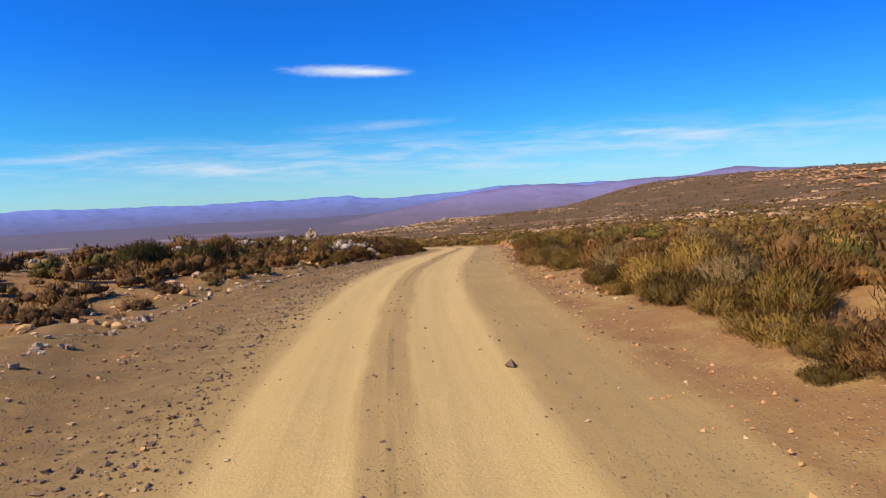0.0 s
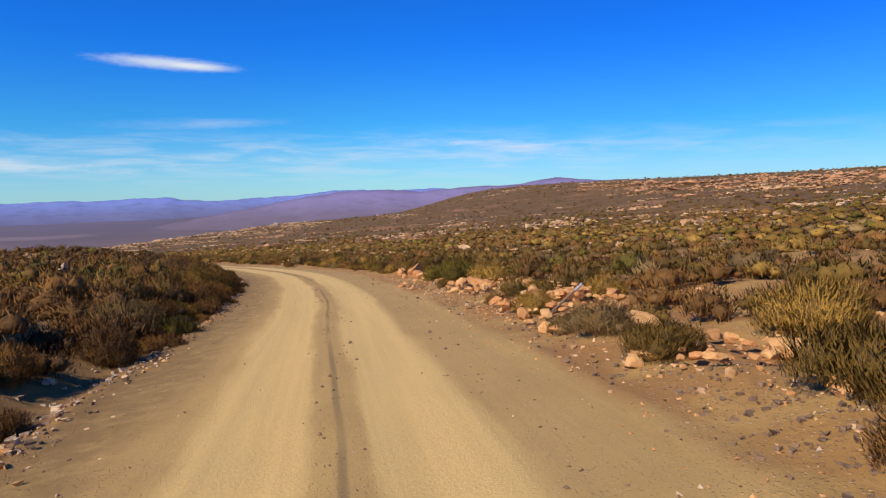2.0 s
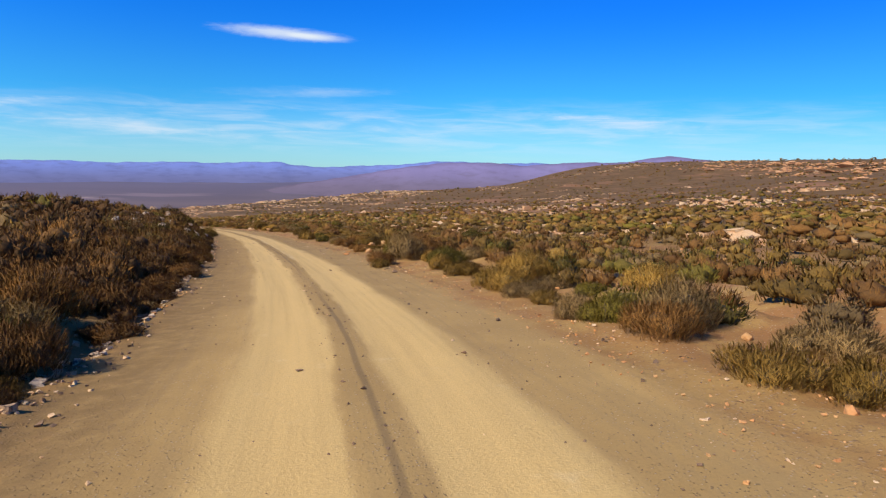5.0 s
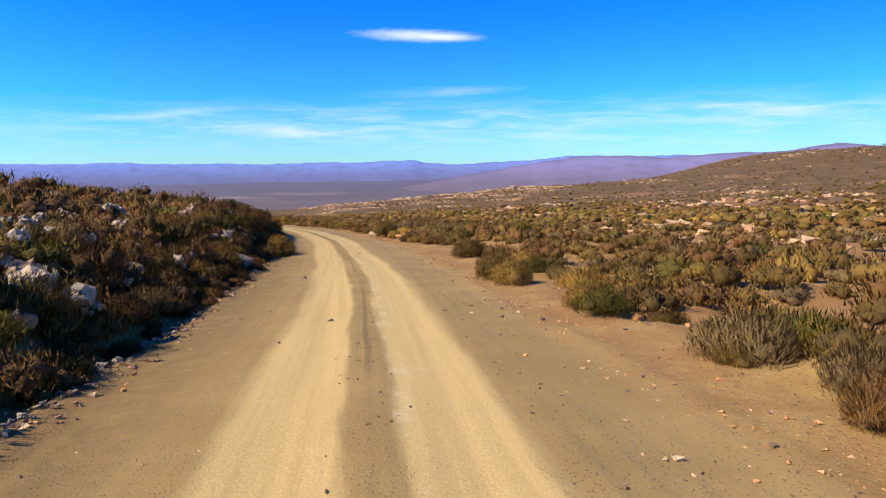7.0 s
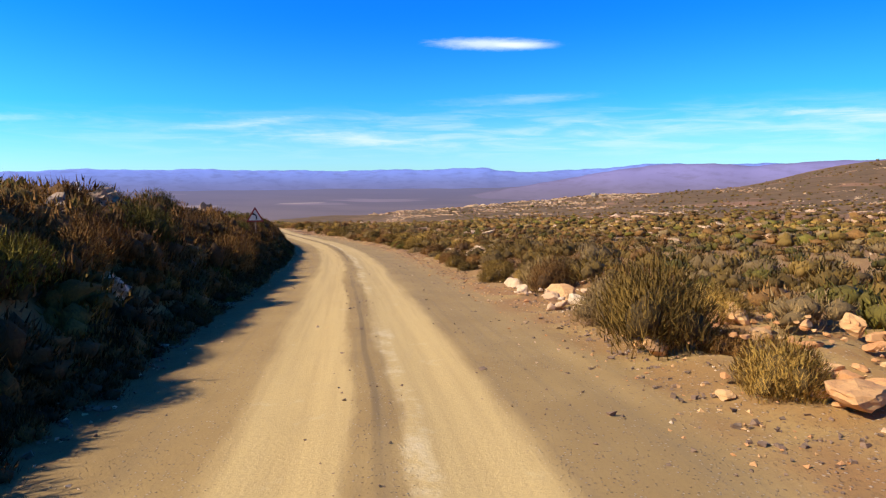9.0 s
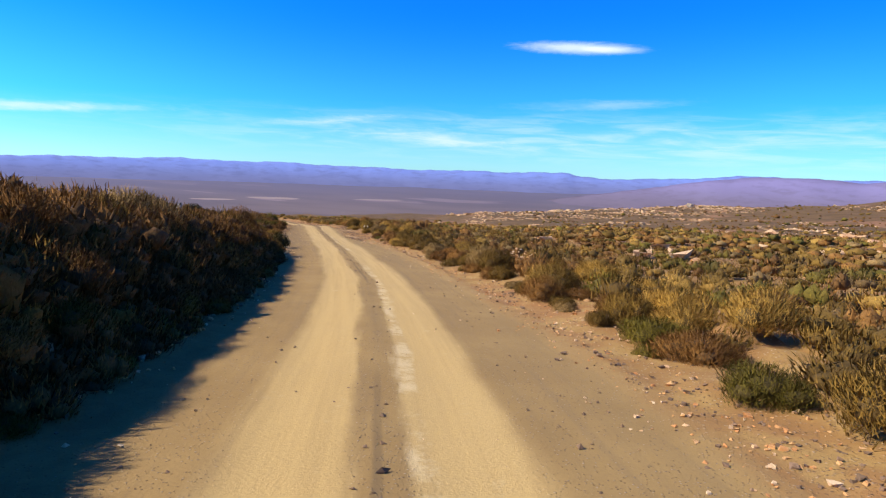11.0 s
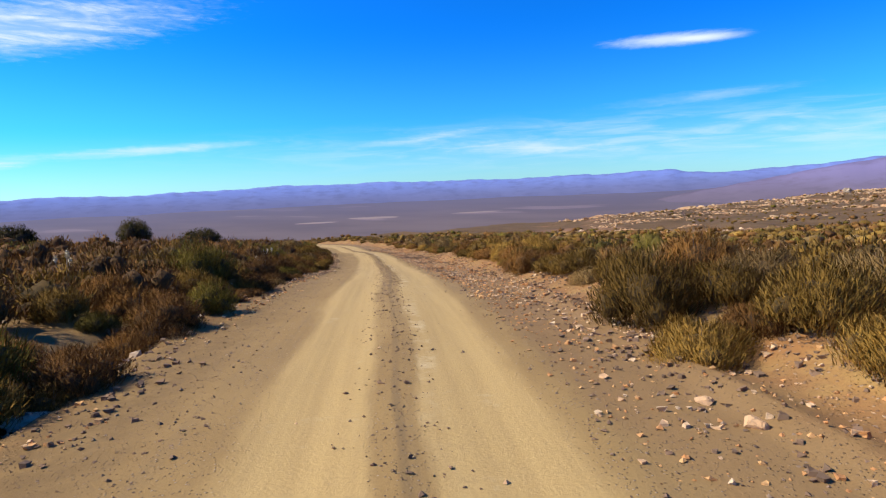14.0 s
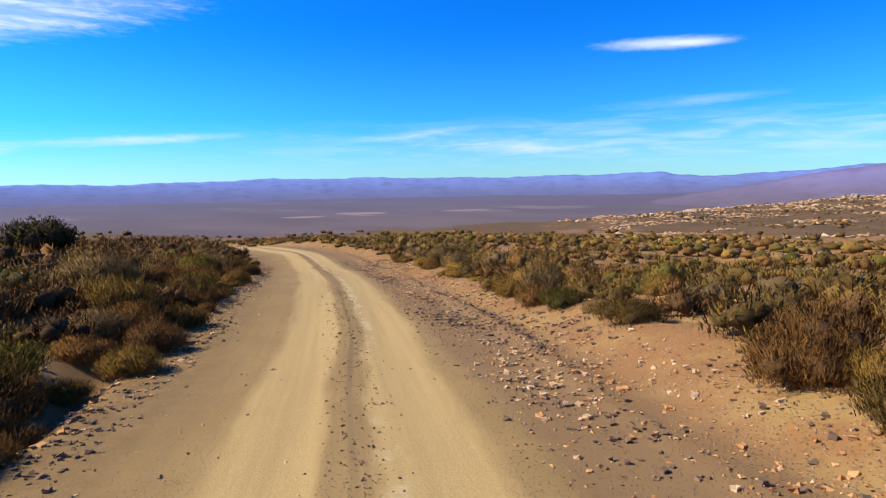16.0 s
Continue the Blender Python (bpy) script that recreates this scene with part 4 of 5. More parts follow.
rest = ~single
for n_, kind in enumerate(KINDS):
    mine = rest & (kinds == kind)
    edge_on = mine & (sv < 9.0) & (sv > -8.0) & (st < 18.4)
    close = mine & ~edge_on & (sv < 16.0) & (sv > -10.0) & (st < 18.4)
    off = mine & ~edge_on & ~close & (np.abs(sv) < 34)
    for m, shapes_, top, where, seed in ((edge_on, CLOSE_SHAPES, 1.45, "beside the road", 40), (close, MID_SHAPES, 1.3, "covering the veld", 50), (off, FAR_SHAPES, 2.0, "further off on the veld", 60)):
        scrub_mass(f"{kind}_scrub", f"{kind} coloured scrub {where}", kind, shapes_, sx[m], sy[m], sz[m], np.minimum(ss[m], np.where(sv[m] > 0, min(top, 1.25), top)), np.radians(turns[m]), shapes[m], seed + n_)

# the face of the high bank is grown over down to the road
bank_rng = np.random.default_rng(44)
bt = np.r_[bank_rng.uniform(5.8, 12.7, 800), bank_rng.uniform(11.2, 12.75, 150), bank_rng.uniform(8.8, 12.7, 1000), bank_rng.uniform(8.2, 12.65, 400)]
bk = np.searchsorted(LINE_T, bt)
inner = np.interp(bt, WIDE_T, WIDE_V)
bv = -inner - 0.4 - np.where((np.arange(len(bt)) // 800 == 1) & (bt > 11.2), 2.4, 3.8) * bank_rng.uniform(0, 1, len(bt)) ** 0.9
foot = np.arange(len(bt)) >= 1950
bv = np.where(foot, -inner - bank_rng.uniform(0.1, 0.9, len(bt)), bv)
bx, by = LINE_X[bk] + LINE_NX[bk] * bv, LINE_Y[bk] + LINE_NY[bk] * bv
bs = bank_rng.uniform(0.75, 1.25, len(bt)) * np.clip(0.5 + 0.35 * (-bv - inner), 0.5, 1.0)
bz, ba, bh, which = top_z(bx, by) - 0.12, bank_rng.uniform(0, 6.28, len(bt)), bank_rng.integers(0, 6, len(bt)), bank_rng.uniform(0, 1, len(bt))
thick = (np.arange(len(bt)) >= 950) & ~foot
for tone, where, m in (("umber", "shade-darkened reddish brown scrub", which < 0.62), ("brown", "dry brown scrub", (which >= 0.62) & (which < 0.9)), ("olive", "olive scrub", which >= 0.9)):
    for shapes_, how, lot in ((CLOSE_SHAPES, "hanging over the face of the bank", m & ~thick), (MID_SHAPES, "filling the face of the bank", m & thick)):
        scrub_mass(f"{tone}_bank_scrub", f"{where} {how}", tone, shapes_, bx[lot], by[lot], bz[lot], bs[lot], ba[lot], bh[lot], 45)

SLIM = [shrub_blades(np.random.default_rng(140 + k), 10, 0.8, 0.62, 0.07, 0.26, 1, 5, 2, 0.75, 0.05) for k in range(6)]
for n_, kind in enumerate(KINDS):
    m = rest & (kinds == kind) & (np.abs(sv) >= 34)
    scrub_mass(f"{kind}_outer_scrub", f"{kind} coloured scrub along the foot of the slopes", kind, SLIM, sx[m], sy[m], sz[m], ss[m] * 1.2, np.radians(turns[m]), shapes[m], 160 + n_)

# scrub on the slopes beyond, out to the rise of the hill
rng = np.random.default_rng(33)
far_n = 29000
az, dist = np.radians(rng.uniform(-75, 140, far_n)), 70 * (1400 / 70) ** rng.uniform(0, 1, far_n) ** 0.9
fx, fy = 12 + np.sin(az) * dist, 70 + np.cos(az) * dist
fv, ft = beside_road(fx, fy)
ok = (np.abs(fv) > np.where(ft < 22, 70, 30)) & (rng.uniform(0, 1, far_n) < 0.35 + 0.65 * scatter_patch(fx / 4, fy / 4)) & ~((fv < -45) & (dist > 420))
fx, fy, dist, fv, ft = fx[ok], fy[ok], dist[ok], fv[ok], ft[ok]
fz = terrain(fx, fy) - 0.1
fs = rng.lognormal(0.1, 0.3, len(fx)) * np.interp(dist, [70, 300, 1400], [0.95, 1.35, 3.0])
fk, fsh, ftu = pick_kinds(rng, fx / 5, fy / 5, fv, ft), rng.integers(0, 6, len(fx)), rng.uniform(0, 6.28, len(fx))
# only the darker kinds reach up the slopes
fk = np.where(fk == "ochre", "olive", np.where(fk == "grey", "umber", fk))
for n_, kind in enumerate(KINDS):
    m = fk == kind
    scrub_mass(f"{kind}_hill_scrub", f"{kind} coloured low scrub on the far slopes", kind, SLIM, fx[m], fy[m], fz[m], fs[m], ftu[m], fsh[m], 70 + n_)

# ------------------------------------------------------------------ rocks


def rock_shape(seed, cuts, subdiv, flat, deep=0.52):
    """A broken block: a ball cut by planes, then roughened."""
    rg = np.random.default_rng(seed)
    bm = bmesh.new()
    bmesh.ops.create_icosphere(bm, subdivisions=subdiv, radius=1.0)
    co = np.array([v.co[:] for v in bm.verts])
    swell = sum(rg.uniform(0.03, 0.12) * np.sin(co @ rg.normal(0, 2.4, 3) + rg.uniform(0, 6.28)) for _ in range(4))
    co = co * (1 + swell)[:, None]
    for _ in range(cuts):
        nrm = rg.normal(0, 1, 3)
        nrm /= np.linalg.norm(nrm)
        lim = rg.uniform(deep, deep + 0.36)
        over = np.maximum(co @ nrm - lim, 0)
        co -= over[:, None] * nrm
    co += rg.normal(0, 0.02, co.shape)
    co *= np.array([rg.uniform(0.9, 1.35), rg.uniform(0.75, 1.0), rg.uniform(0.5, 0.95) * flat])
    co /= np.abs(co[:, 0]).max() * 2
    for v, p in zip(bm.verts, co):
        v.co = p
    faces = np.array([[v.index for v in f.verts] for f in bm.faces])
    bm.free()
    return co, faces


ROCKS = [rock_shape(200 + k, 15 + k % 5, 3, 1.0 if k % 3 else 0.6, 0.42) for k in range(8)]


def crag_shape(seed, subdiv):
    """A pitted crag: sharp ribs and hollows at three scales."""
    rg = np.random.default_rng(seed)
    bm = bmesh.new()
    bmesh.ops.create_icosphere(bm, subdivisions=subdiv, radius=1.0)
    co = np.array([v.co[:] for v in bm.verts])
    out = 1.0 + 0 * co[:, 0]
    for scale, deep in ((2.2, 0.36), (4.8, 0.30), (9.5, 0.18)):
        for _ in range(3):
            out += deep / 3 * (1.0 - 1.9 * np.abs(np.sin(co @ rg.normal(0, scale, 3) + rg.uniform(0, 6.28))))
    co = co * out[:, None] * np.array([rg.uniform(0.9, 1.3), rg.uniform(0.8, 1.0), rg.uniform(0.75, 1.05)])
    co /= np.abs(co[:, 0]).max() * 2
    for v, p in zip(bm.verts, co):
        v.co = p
    faces = np.array([[v.index for v in f.verts] for f in bm.faces])
    bm.free()
    return co, faces


CRAGS = [crag_shape(400 + k, 3) for k in range(5)]
CRAG_BITS = [crag_shape(410 + k, 2) for k in range(5)]
ROCK_BITS = [rock_shape(320 + k, 10, 2, 0.85, 0.36) for k in range(5)]
PEBBLES = [rock_shape(300 + k, 5, 1, 0.9) for k in range(5)]


def chip_shape(seed):
    """A splinter of gravel: eight uneven faces."""
    rg = np.random.default_rng(seed)
    co = np.array([(1, 0, 0), (0, 1, 0), (-1, 0, 0), (0, -1, 0), (0, 0, 1), (0, 0, -1)]) * rg.uniform(0.6, 1.1, (6, 1)) + rg.normal(0, 0.18, (6, 3))
    co *= np.array([1.0, 0.8, 0.62]) / 2
    return co, np.array([(0, 1, 4), (1, 2, 4), (2, 3, 4), (3, 0, 4), (1, 0, 5), (2, 1, 5), (3, 2, 5), (0, 3, 5)])


def shard_shape(seed):
    """A broken stone: a block with every corner knocked in by a different amount."""
    rg = np.random.default_rng(seed)
    co = np.array([(a, b, c) for c in (-1, 1) for b in (-1, 1) for a in (-1, 1)]) * rg.uniform(0.4, 1.05, (8, 1)) + rg.normal(0, 0.3, (8, 3))
    co *= np.array([0.58, 0.48, 0.44])
    return co, np.array([(0, 2, 1), (1, 2, 3), (4, 5, 6), (5, 7, 6), (0, 1, 4), (1, 5, 4), (2, 6, 3), (3, 6, 7), (0, 4, 2), (2, 4, 6), (1, 3, 5), (3, 7, 5)])


CHIPS = [chip_shape(340 + k) for k in range(6)]
SHARDS = [shard_shape(360 + k) for k in range(8)]
ROCK_MESH = {key: [mesh_from(f"{key}_rock", c, f, m, smooth=False) for c, f in (CRAGS if key == "lichen" else ROCKS)] for key, m in (("orange", ROCK_ORANGE), ("pale", ROCK_PALE), ("lichen", ROCK_LICHEN))}
ROCK_NAME = {"orange": "orange sandstone boulder lying among shrubs", "pale": "pale sandstone boulder lying beside the road", "lichen": "white and black lichened rock on the bank"}
rock_rng = np.random.default_rng(5)


def rock(kind, x, y, size, lift=0.0, tall=1.0, turn=None, tip=None, over=0.0):
    z = float(top_z(x, y)[0]) + over
    shape = int(rock_rng.integers(0, len(ROCK_MESH[kind])))
    turn = rock_rng.uniform(0, 360) if turn is None else turn
    tip = rock_rng.uniform(-14, 14) if tip is None else tip
    ob = new(f"{kind}_boulder" if size > 0.35 else f"{kind}_stone", ROCK_MESH[kind][shape])
    ob.matrix_basis = pose(x, y, z + size * (0.16 * tall + lift), tip, rock_rng.uniform(-10, 10), turn) @ Matrix.Diagonal((size, size, size * tall, 1))
    return tagged(ob, ROCK_NAME[kind] if size > 0.35 else ROCK_NAME[kind].replace("boulder", "stone"), "rock", group=f"{kind} rocks along the road")


for kind, rows in OUTCROPS:
    for x, y, size in rows:
        rock(kind, x, y, size * (0.7 if kind == "lichen" else 1.1), -0.02 if kind == "lichen" else -0.05, rock_rng.uniform(0.95, 1.4))
rock("orange", 31.8, 14.2, 1.5, 0.02, 0.32, 12, 4)  # a flat slab
# a broken rock ledge along the foot of the low bank
for k in range(26):
    i = int(np.searchsorted(LINE_T, 13.0 + 0.105 * k + rock_rng.uniform(-0.04, 0.04)))
    off = -np.interp(LINE_T[i], WIDE_T, WIDE_V) - 0.25 - rock_rng.uniform(0, 0.5)
    rock("lichen", float(LINE_X[i] + LINE_NX[i] * off), float(LINE_Y[i] + LINE_NY[i] * off), float(rock_rng.uniform(0.45, 1.0)), 0.0, float(rock_rng.uniform(0.3, 0.55)), float(rock_rng.uniform(40, 90)))
# tall lichened rocks on the crest of the bank
for x, y, size, tall in CREST:
    rock("lichen", x, y, size, 0.3, tall)


def stone_mass(name, label, mat, x, y, size, templates, seed, category="stones", flat=1.0, lift=0.0, kind="stuff"):
    """Loose stones too many to count, as one."""
    rg = np.random.default_rng(seed)
    z = top_z(x, y) + lift
    verts, faces, base = [], [], 0
    shape = rg.integers(0, len(templates), len(x))
    for k, (c, f) in enumerate(templates):
        m = np.flatnonzero(shape == k)
        a = rg.uniform(0, 6.28, len(m))[:, None]
        s = size[m][:, None]
        px = (c[None, :, 0] * np.cos(a) - c[None, :, 1] * np.sin(a)) * s + x[m][:, None]
        py = (c[None, :, 0] * np.sin(a) + c[None, :, 1] * np.cos(a)) * s + y[m][:, None]
        pz = c[None, :, 2] * s * flat + z[m][:, None] + 0.12 * flat * s
        verts.append(np.stack([px, py, pz], -1).reshape(-1, 3))
        faces.append((f[None] + (base + np.arange(len(m)) * len(c))[:, None, None]).reshape(-1, 3))
        base += len(m) * len(c)
    tagged(new(name, mesh_from(name, np.concatenate(verts), np.concatenate(faces), mat, smooth=False)), label, category, kind=kind)


def along_road(rg, count, low, high, t0=-0.8, t1=20.0):
    k = rg.integers(np.searchsorted(LINE_T, t0), np.searchsorted(LINE_T, t1), count)
    v = rg.uniform(low, high, count)
    return LINE_X[k] + LINE_NX[k] * v + rg.normal(0, 0.15, count), LINE_Y[k] + LINE_NY[k] * v + rg.normal(0, 0.15, count), v


rg = np.random.default_rng(81)
x, y, v = along_road(rg, 6500, -5.0, 5.0)
drop = (np.abs(np.abs(v) - 0.88) < 0.5) & (rg.uniform(0, 1, len(v)) < 0.9)
stone_mass("loose_gravel", "small dark stones scattered over the gravel road", ROCK_DARK, x[~drop], y[~drop], rg.lognormal(-3.6, 0.6, (~drop).sum()), CHIPS, 82, "gravel")
x, y, v = along_road(rg, 3600, -5.0, 6.0)
drop = (np.abs(v) < 2.2) & (rg.uniform(0, 1, len(v)) < 0.88)
stone_mass("pale_gravel", "small pale stones scattered along the road", ROCK_PALE, x[~drop], y[~drop], np.minimum(rg.lognormal(-3.1, 0.45, (~drop).sum()), 0.09), CHIPS, 83, "gravel")
x, y, v = along_road(rg, 1500, -0.3, 0.3)
x2, y2, _ = along_road(rg, 1500, 1.7, 2.9)
x, y = np.r_[x, x2], np.r_[y, y2]
stone_mass("ridge_gravel", "dark loose stones between the wheel tracks", ROCK_DARK, x, y, rg.lognormal(-3.1, 0.4, len(x)), CHIPS, 94, "gravel")
x, y, v = along_road(rg, 3200, -0.42, 0.42, 13.2, 18.5)
stone_mass("middle_gravel", "grey loose gravel heaped between the wheel tracks", ROCK_DARK, x, y, np.minimum(rg.lognormal(-3.4, 0.4, len(x)), 0.08), CHIPS, 96, "gravel")
x, y, v = along_road(rg, 5200, -4.9, -1.9, 12.7, 15.2)
stone_mass("grey_gravel", "grey and brown gravel spread over the shoulder", ROCK_GREY, x, y, np.minimum(rg.lognormal(-3.6, 0.45, len(x)), 0.07), CHIPS, 97, "gravel")
x, y, v = along_road(rg, 9000, 1.7, 6.4, 13.4, 18.5)
stone_mass("brown_gravel", "brown gravel washed over the verge", ROCK_GREY, x, y, np.minimum(rg.lognormal(-3.3, 0.45, len(x)), 0.09), CHIPS, 98, "gravel")
xr, yr, v = along_road(rg, 5200, 3.2, 4.6)
stone_mass("verge_rubble", "stones pushed into a low ridge beside the road", ROCK_ORANGE, xr, yr, np.minimum(rg.lognormal(-3.05, 0.6, len(xr)), 0.09), CHIPS, 84, "rubble")
k = rg.integers(np.searchsorted(LINE_T, -0.8), np.searchsorted(LINE_T, 18.0), 5200)
v = -np.interp(LINE_T[k], WIDE_T, WIDE_V) - 0.1 - np.abs(rg.normal(0, 0.45, len(k)))
stone_mass("bank_rubble", "broken stones along the foot of the bank", ROCK_LICHEN, LINE_X[k] + LINE_NX[k] * v, LINE_Y[k] + LINE_NY[k] * v, np.minimum(rg.lognormal(-2.7, 0.5, len(k)), 0.15), SHARDS, 85, "rubble")
x, y, v = along_road(rg, 1500, 4.6, 30.0)
stone_mass("veld_stones", "pale and orange stones lying between the shrubs", ROCK_ORANGE, x, y, np.minimum(rg.lognormal(-1.9, 0.5, len(x)), 0.36), PEBBLES, 86)
x, y, v = along_road(rg, 900, -26.0, -4.6)
hubs = np.array([(x_, y_) for kind_, rows_ in OUTCROPS if kind_ == "lichen" for x_, y_, _ in rows_] + [(6.1, 125.3), (12.0, 97.3), (2.6, 144.0), (16.5, 86.0), (9.5, 112.0), (15.4, 89.0), (16.8, 92.5), (14.2, 94.5), (17.5, 84.0), (14.6, -3.2), (13.9, 0.4), (13.4, 5.0), (15.2, -1.4), (14.6, -3.2), (13.4, 5.0), (15.0, 103.0), (14.0, 106.5), (13.4, 109.5), (14.0, 103.8)])
hub = hubs[rg.integers(0, len(hubs), 640)] + rg.normal(0, 0.95, (640, 2))
far_enough = beside_road(hub[:, 0], hub[:, 1])[0] < -4.6
hub = hub[far_enough]
stone_mass("bank_outcrops", "craggy white and black lichened rocks on the bank", ROCK_LICHEN, hub[:, 0], hub[:, 1], np.minimum(rg.lognormal(-1.1, 0.5, len(hub)), 0.75), CRAG_BITS, 93, "rocks", 1.0, rg.uniform(0.05, 0.5, len(hub)))
stone_mass("bank_stones", "white lichened stones between the shrubs", ROCK_LICHEN, x, y, rg.lognormal(-1.4, 0.5, len(x)), PEBBLES, 87)
# stony ground beyond the wide shoulder
k = rg.integers(np.searchsorted(LINE_T, 0.7), np.searchsorted(LINE_T, 2.9), 820)
v = -6.2 - np.abs(rg.normal(0, 3.0, len(k)))
size = np.minimum(rg.lognormal(-2.1, 0.55, len(k)), 0.42)
tone = rg.uniform(0, 1, len(k))
for name, label, mat, m in (("red_field_stones", "reddish angular stones among low tufts", ROCK_ORANGE, tone < 0.6), ("pale_field_stones", "pale angular stones among low tufts", ROCK_PALE, tone >= 0.6)):
    stone_mass(name, label, mat, LINE_X[k][m] + LINE_NX[k][m] * v[m], LINE_Y[k][m] + LINE_NY[k][m] * v[m], size[m], ROCK_BITS, 89)
rock("pale", 9.1, -21.8, 0.55, 0.0, 1.3)
rock("orange", 27.2, -11.2, 0.7, 0.12, 1.25, 30, 8)
# broken bedrock heaped round the boulders: middle, reach, height and number of stones
for n_, (hx, hy, hr, hh, count, mat, tone) in enumerate((
        (28.3, 3.8, 2.3, 0.3, 260, ROCK_ORANGE, "orange"), (29.8, 5.0, 1.5, 0.6, 90, ROCK_ORANGE, "orange"), (30.0, 11.2, 1.9, 0.4, 110, ROCK_ORANGE, "orange"),
        (31.6, 21.0, 2.2, 0.4, 70, ROCK_ORANGE, "orange"), (29.6, 17.0, 1.5, 0.15, 50, ROCK_ORANGE, "orange"), (31.6, 24.6, 1.6, 0.4, 60, ROCK_ORANGE, "orange"),
        (30.6, 70.4, 2.2, 0.4, 110, ROCK_ORANGE, "orange"), (30.8, 74.6, 1.6, 0.4, 70, ROCK_ORANGE, "orange"), (22.0, 124.4, 2.4, 0.45, 150, ROCK_ORANGE, "orange"),
        (19.0, 131.0, 1.8, 0.2, 80, ROCK_PALE, "pale"), (16.5, 150.5, 2.2, 0.5, 70, ROCK_PALE, "pale"), (15.9, 156.5, 2.2, 0.4, 60, ROCK_PALE, "pale"), (3.4, 187.2, 2.1, 0.8, 130, ROCK_PALE, "pale"), (2.6, 186.6, 2.0, 0.5, 110, ROCK_ORANGE, "orange"),
        (1.6, 184.6, 1.5, 0.25, 70, ROCK_PALE, "pale"), (28.0, -3.6, 1.9, 0.3, 120, ROCK_ORANGE, "orange"))):
    a, d = rg.uniform(0, 6.28, count), np.sqrt(rg.uniform(0, 1, count)) * 1.1
    hx, hy = hx + np.cos(a) * d * hr, hy + np.sin(a) * d * hr * 1.15
    pile = rg.uniform(0, 1, count) ** 0.7 * hh * np.maximum(1 - d**2, 0)
    size = np.clip(rg.lognormal(-2.0, 0.65, count), 0.05, 0.55)
    m = beside_road(hx, hy)[0] > 4.5
    for k in np.flatnonzero(m & (size > 0.24)):
        rock(tone, float(hx[k]), float(hy[k]), float(size[k]), 0.0, float(rg.uniform(0.8, 1.3)), over=float(pile[k]) * 0.7)
    m &= size <= 0.24
    stone_mass("rock_heap", f"{tone} sandstone broken into angular blocks beside the road", mat, hx[m], hy[m], size[m], ROCK_BITS, 130 + n_, "rubble", 1.0, pile[m])
k = rg.integers(np.searchsorted(LINE_T, -0.8), np.searchsorted(LINE_T, 1.8), 5200)
v = np.where(rg.uniform(0, 1, len(k)) < 0.55, rg.normal(-2.5, 0.28, len(k)), -2.0 - np.abs(rg.normal(0, 2.0, len(k))))
stone_mass("shoulder_gravel", "dark loose gravel thrown on the wide shoulder", ROCK_DARK, LINE_X[k] + LINE_NX[k] * v + rg.normal(0, 0.15, len(k)), LINE_Y[k] + LINE_NY[k] * v + rg.normal(0, 0.15, len(k)), rg.lognormal(-3.2, 0.45, len(k)), CHIPS, 91, "gravel")
k = rg.integers(np.searchsorted(LINE_T, 13.8), np.searchsorted(LINE_T, 18.0), 2600)
v = 1.9 + np.abs(rg.normal(0, 1.5, len(k)))
stone_mass("slope_gravel", "reddish stones washed down the cut slope", ROCK_ORANGE, LINE_X[k] + LINE_NX[k] * v + rg.normal(0, 0.15, len(k)), LINE_Y[k] + LINE_NY[k] * v + rg.normal(0, 0.15, len(k)), np.minimum(rg.lognormal(-2.95, 0.5, len(k)), 0.09), CHIPS, 92, "gravel")
# outcrops over the slopes, in broken bands that run across the fall of the hill
hill_n, crest_n = 560, 130
c_az = np.radians(np.r_[rg.uniform(-14, 125, hill_n), rg.uniform(-13, 12, crest_n)])
c_d = np.r_[42 * (1250 / 42) ** rg.uniform(0, 1, hill_n), rg.uniform(470, 760, crest_n) + np.interp(np.degrees(c_az[hill_n:]), [-8, 9], [0, 330])]
per = 26
az_all = np.repeat(c_az, per) + rg.normal(0, 1, len(c_az) * per) * np.repeat((0.010 + 0.9 / c_d) * rg.uniform(0.4, 1.7, len(c_az)), per)
d_all = np.repeat(c_d, per) * (1 + rg.normal(0, 0.008, len(c_az) * per))
ox, oy = 15 + np.sin(az_all) * d_all, 70 + np.cos(az_all) * d_all
osz = np.minimum(rg.lognormal(-0.75, 0.6, len(ox)), 1.15) * np.interp(d_all, [42, 120, 300, 1250], [0.7, 1.25, 2.4, 6.0])
cv, ct = beside_road(ox, oy)
for name, near, far, shapes_ in (("slope_rocks", 0, 190, SHARDS), ("slope_outcrops", 190, 1400, CHIPS)):
    m = (cv > 22) & (d_all >= near) & (d_all < far) & (rg.uniform(0, 1, len(d_all)) < (0.5 if near == 0 else 1.0))
    stone_mass(name, "weathered sandstone outcrops over the far slopes", ROCK_SLOPE, ox[m], oy[m], osz[m], shapes_, 88, "rocks", 0.7)
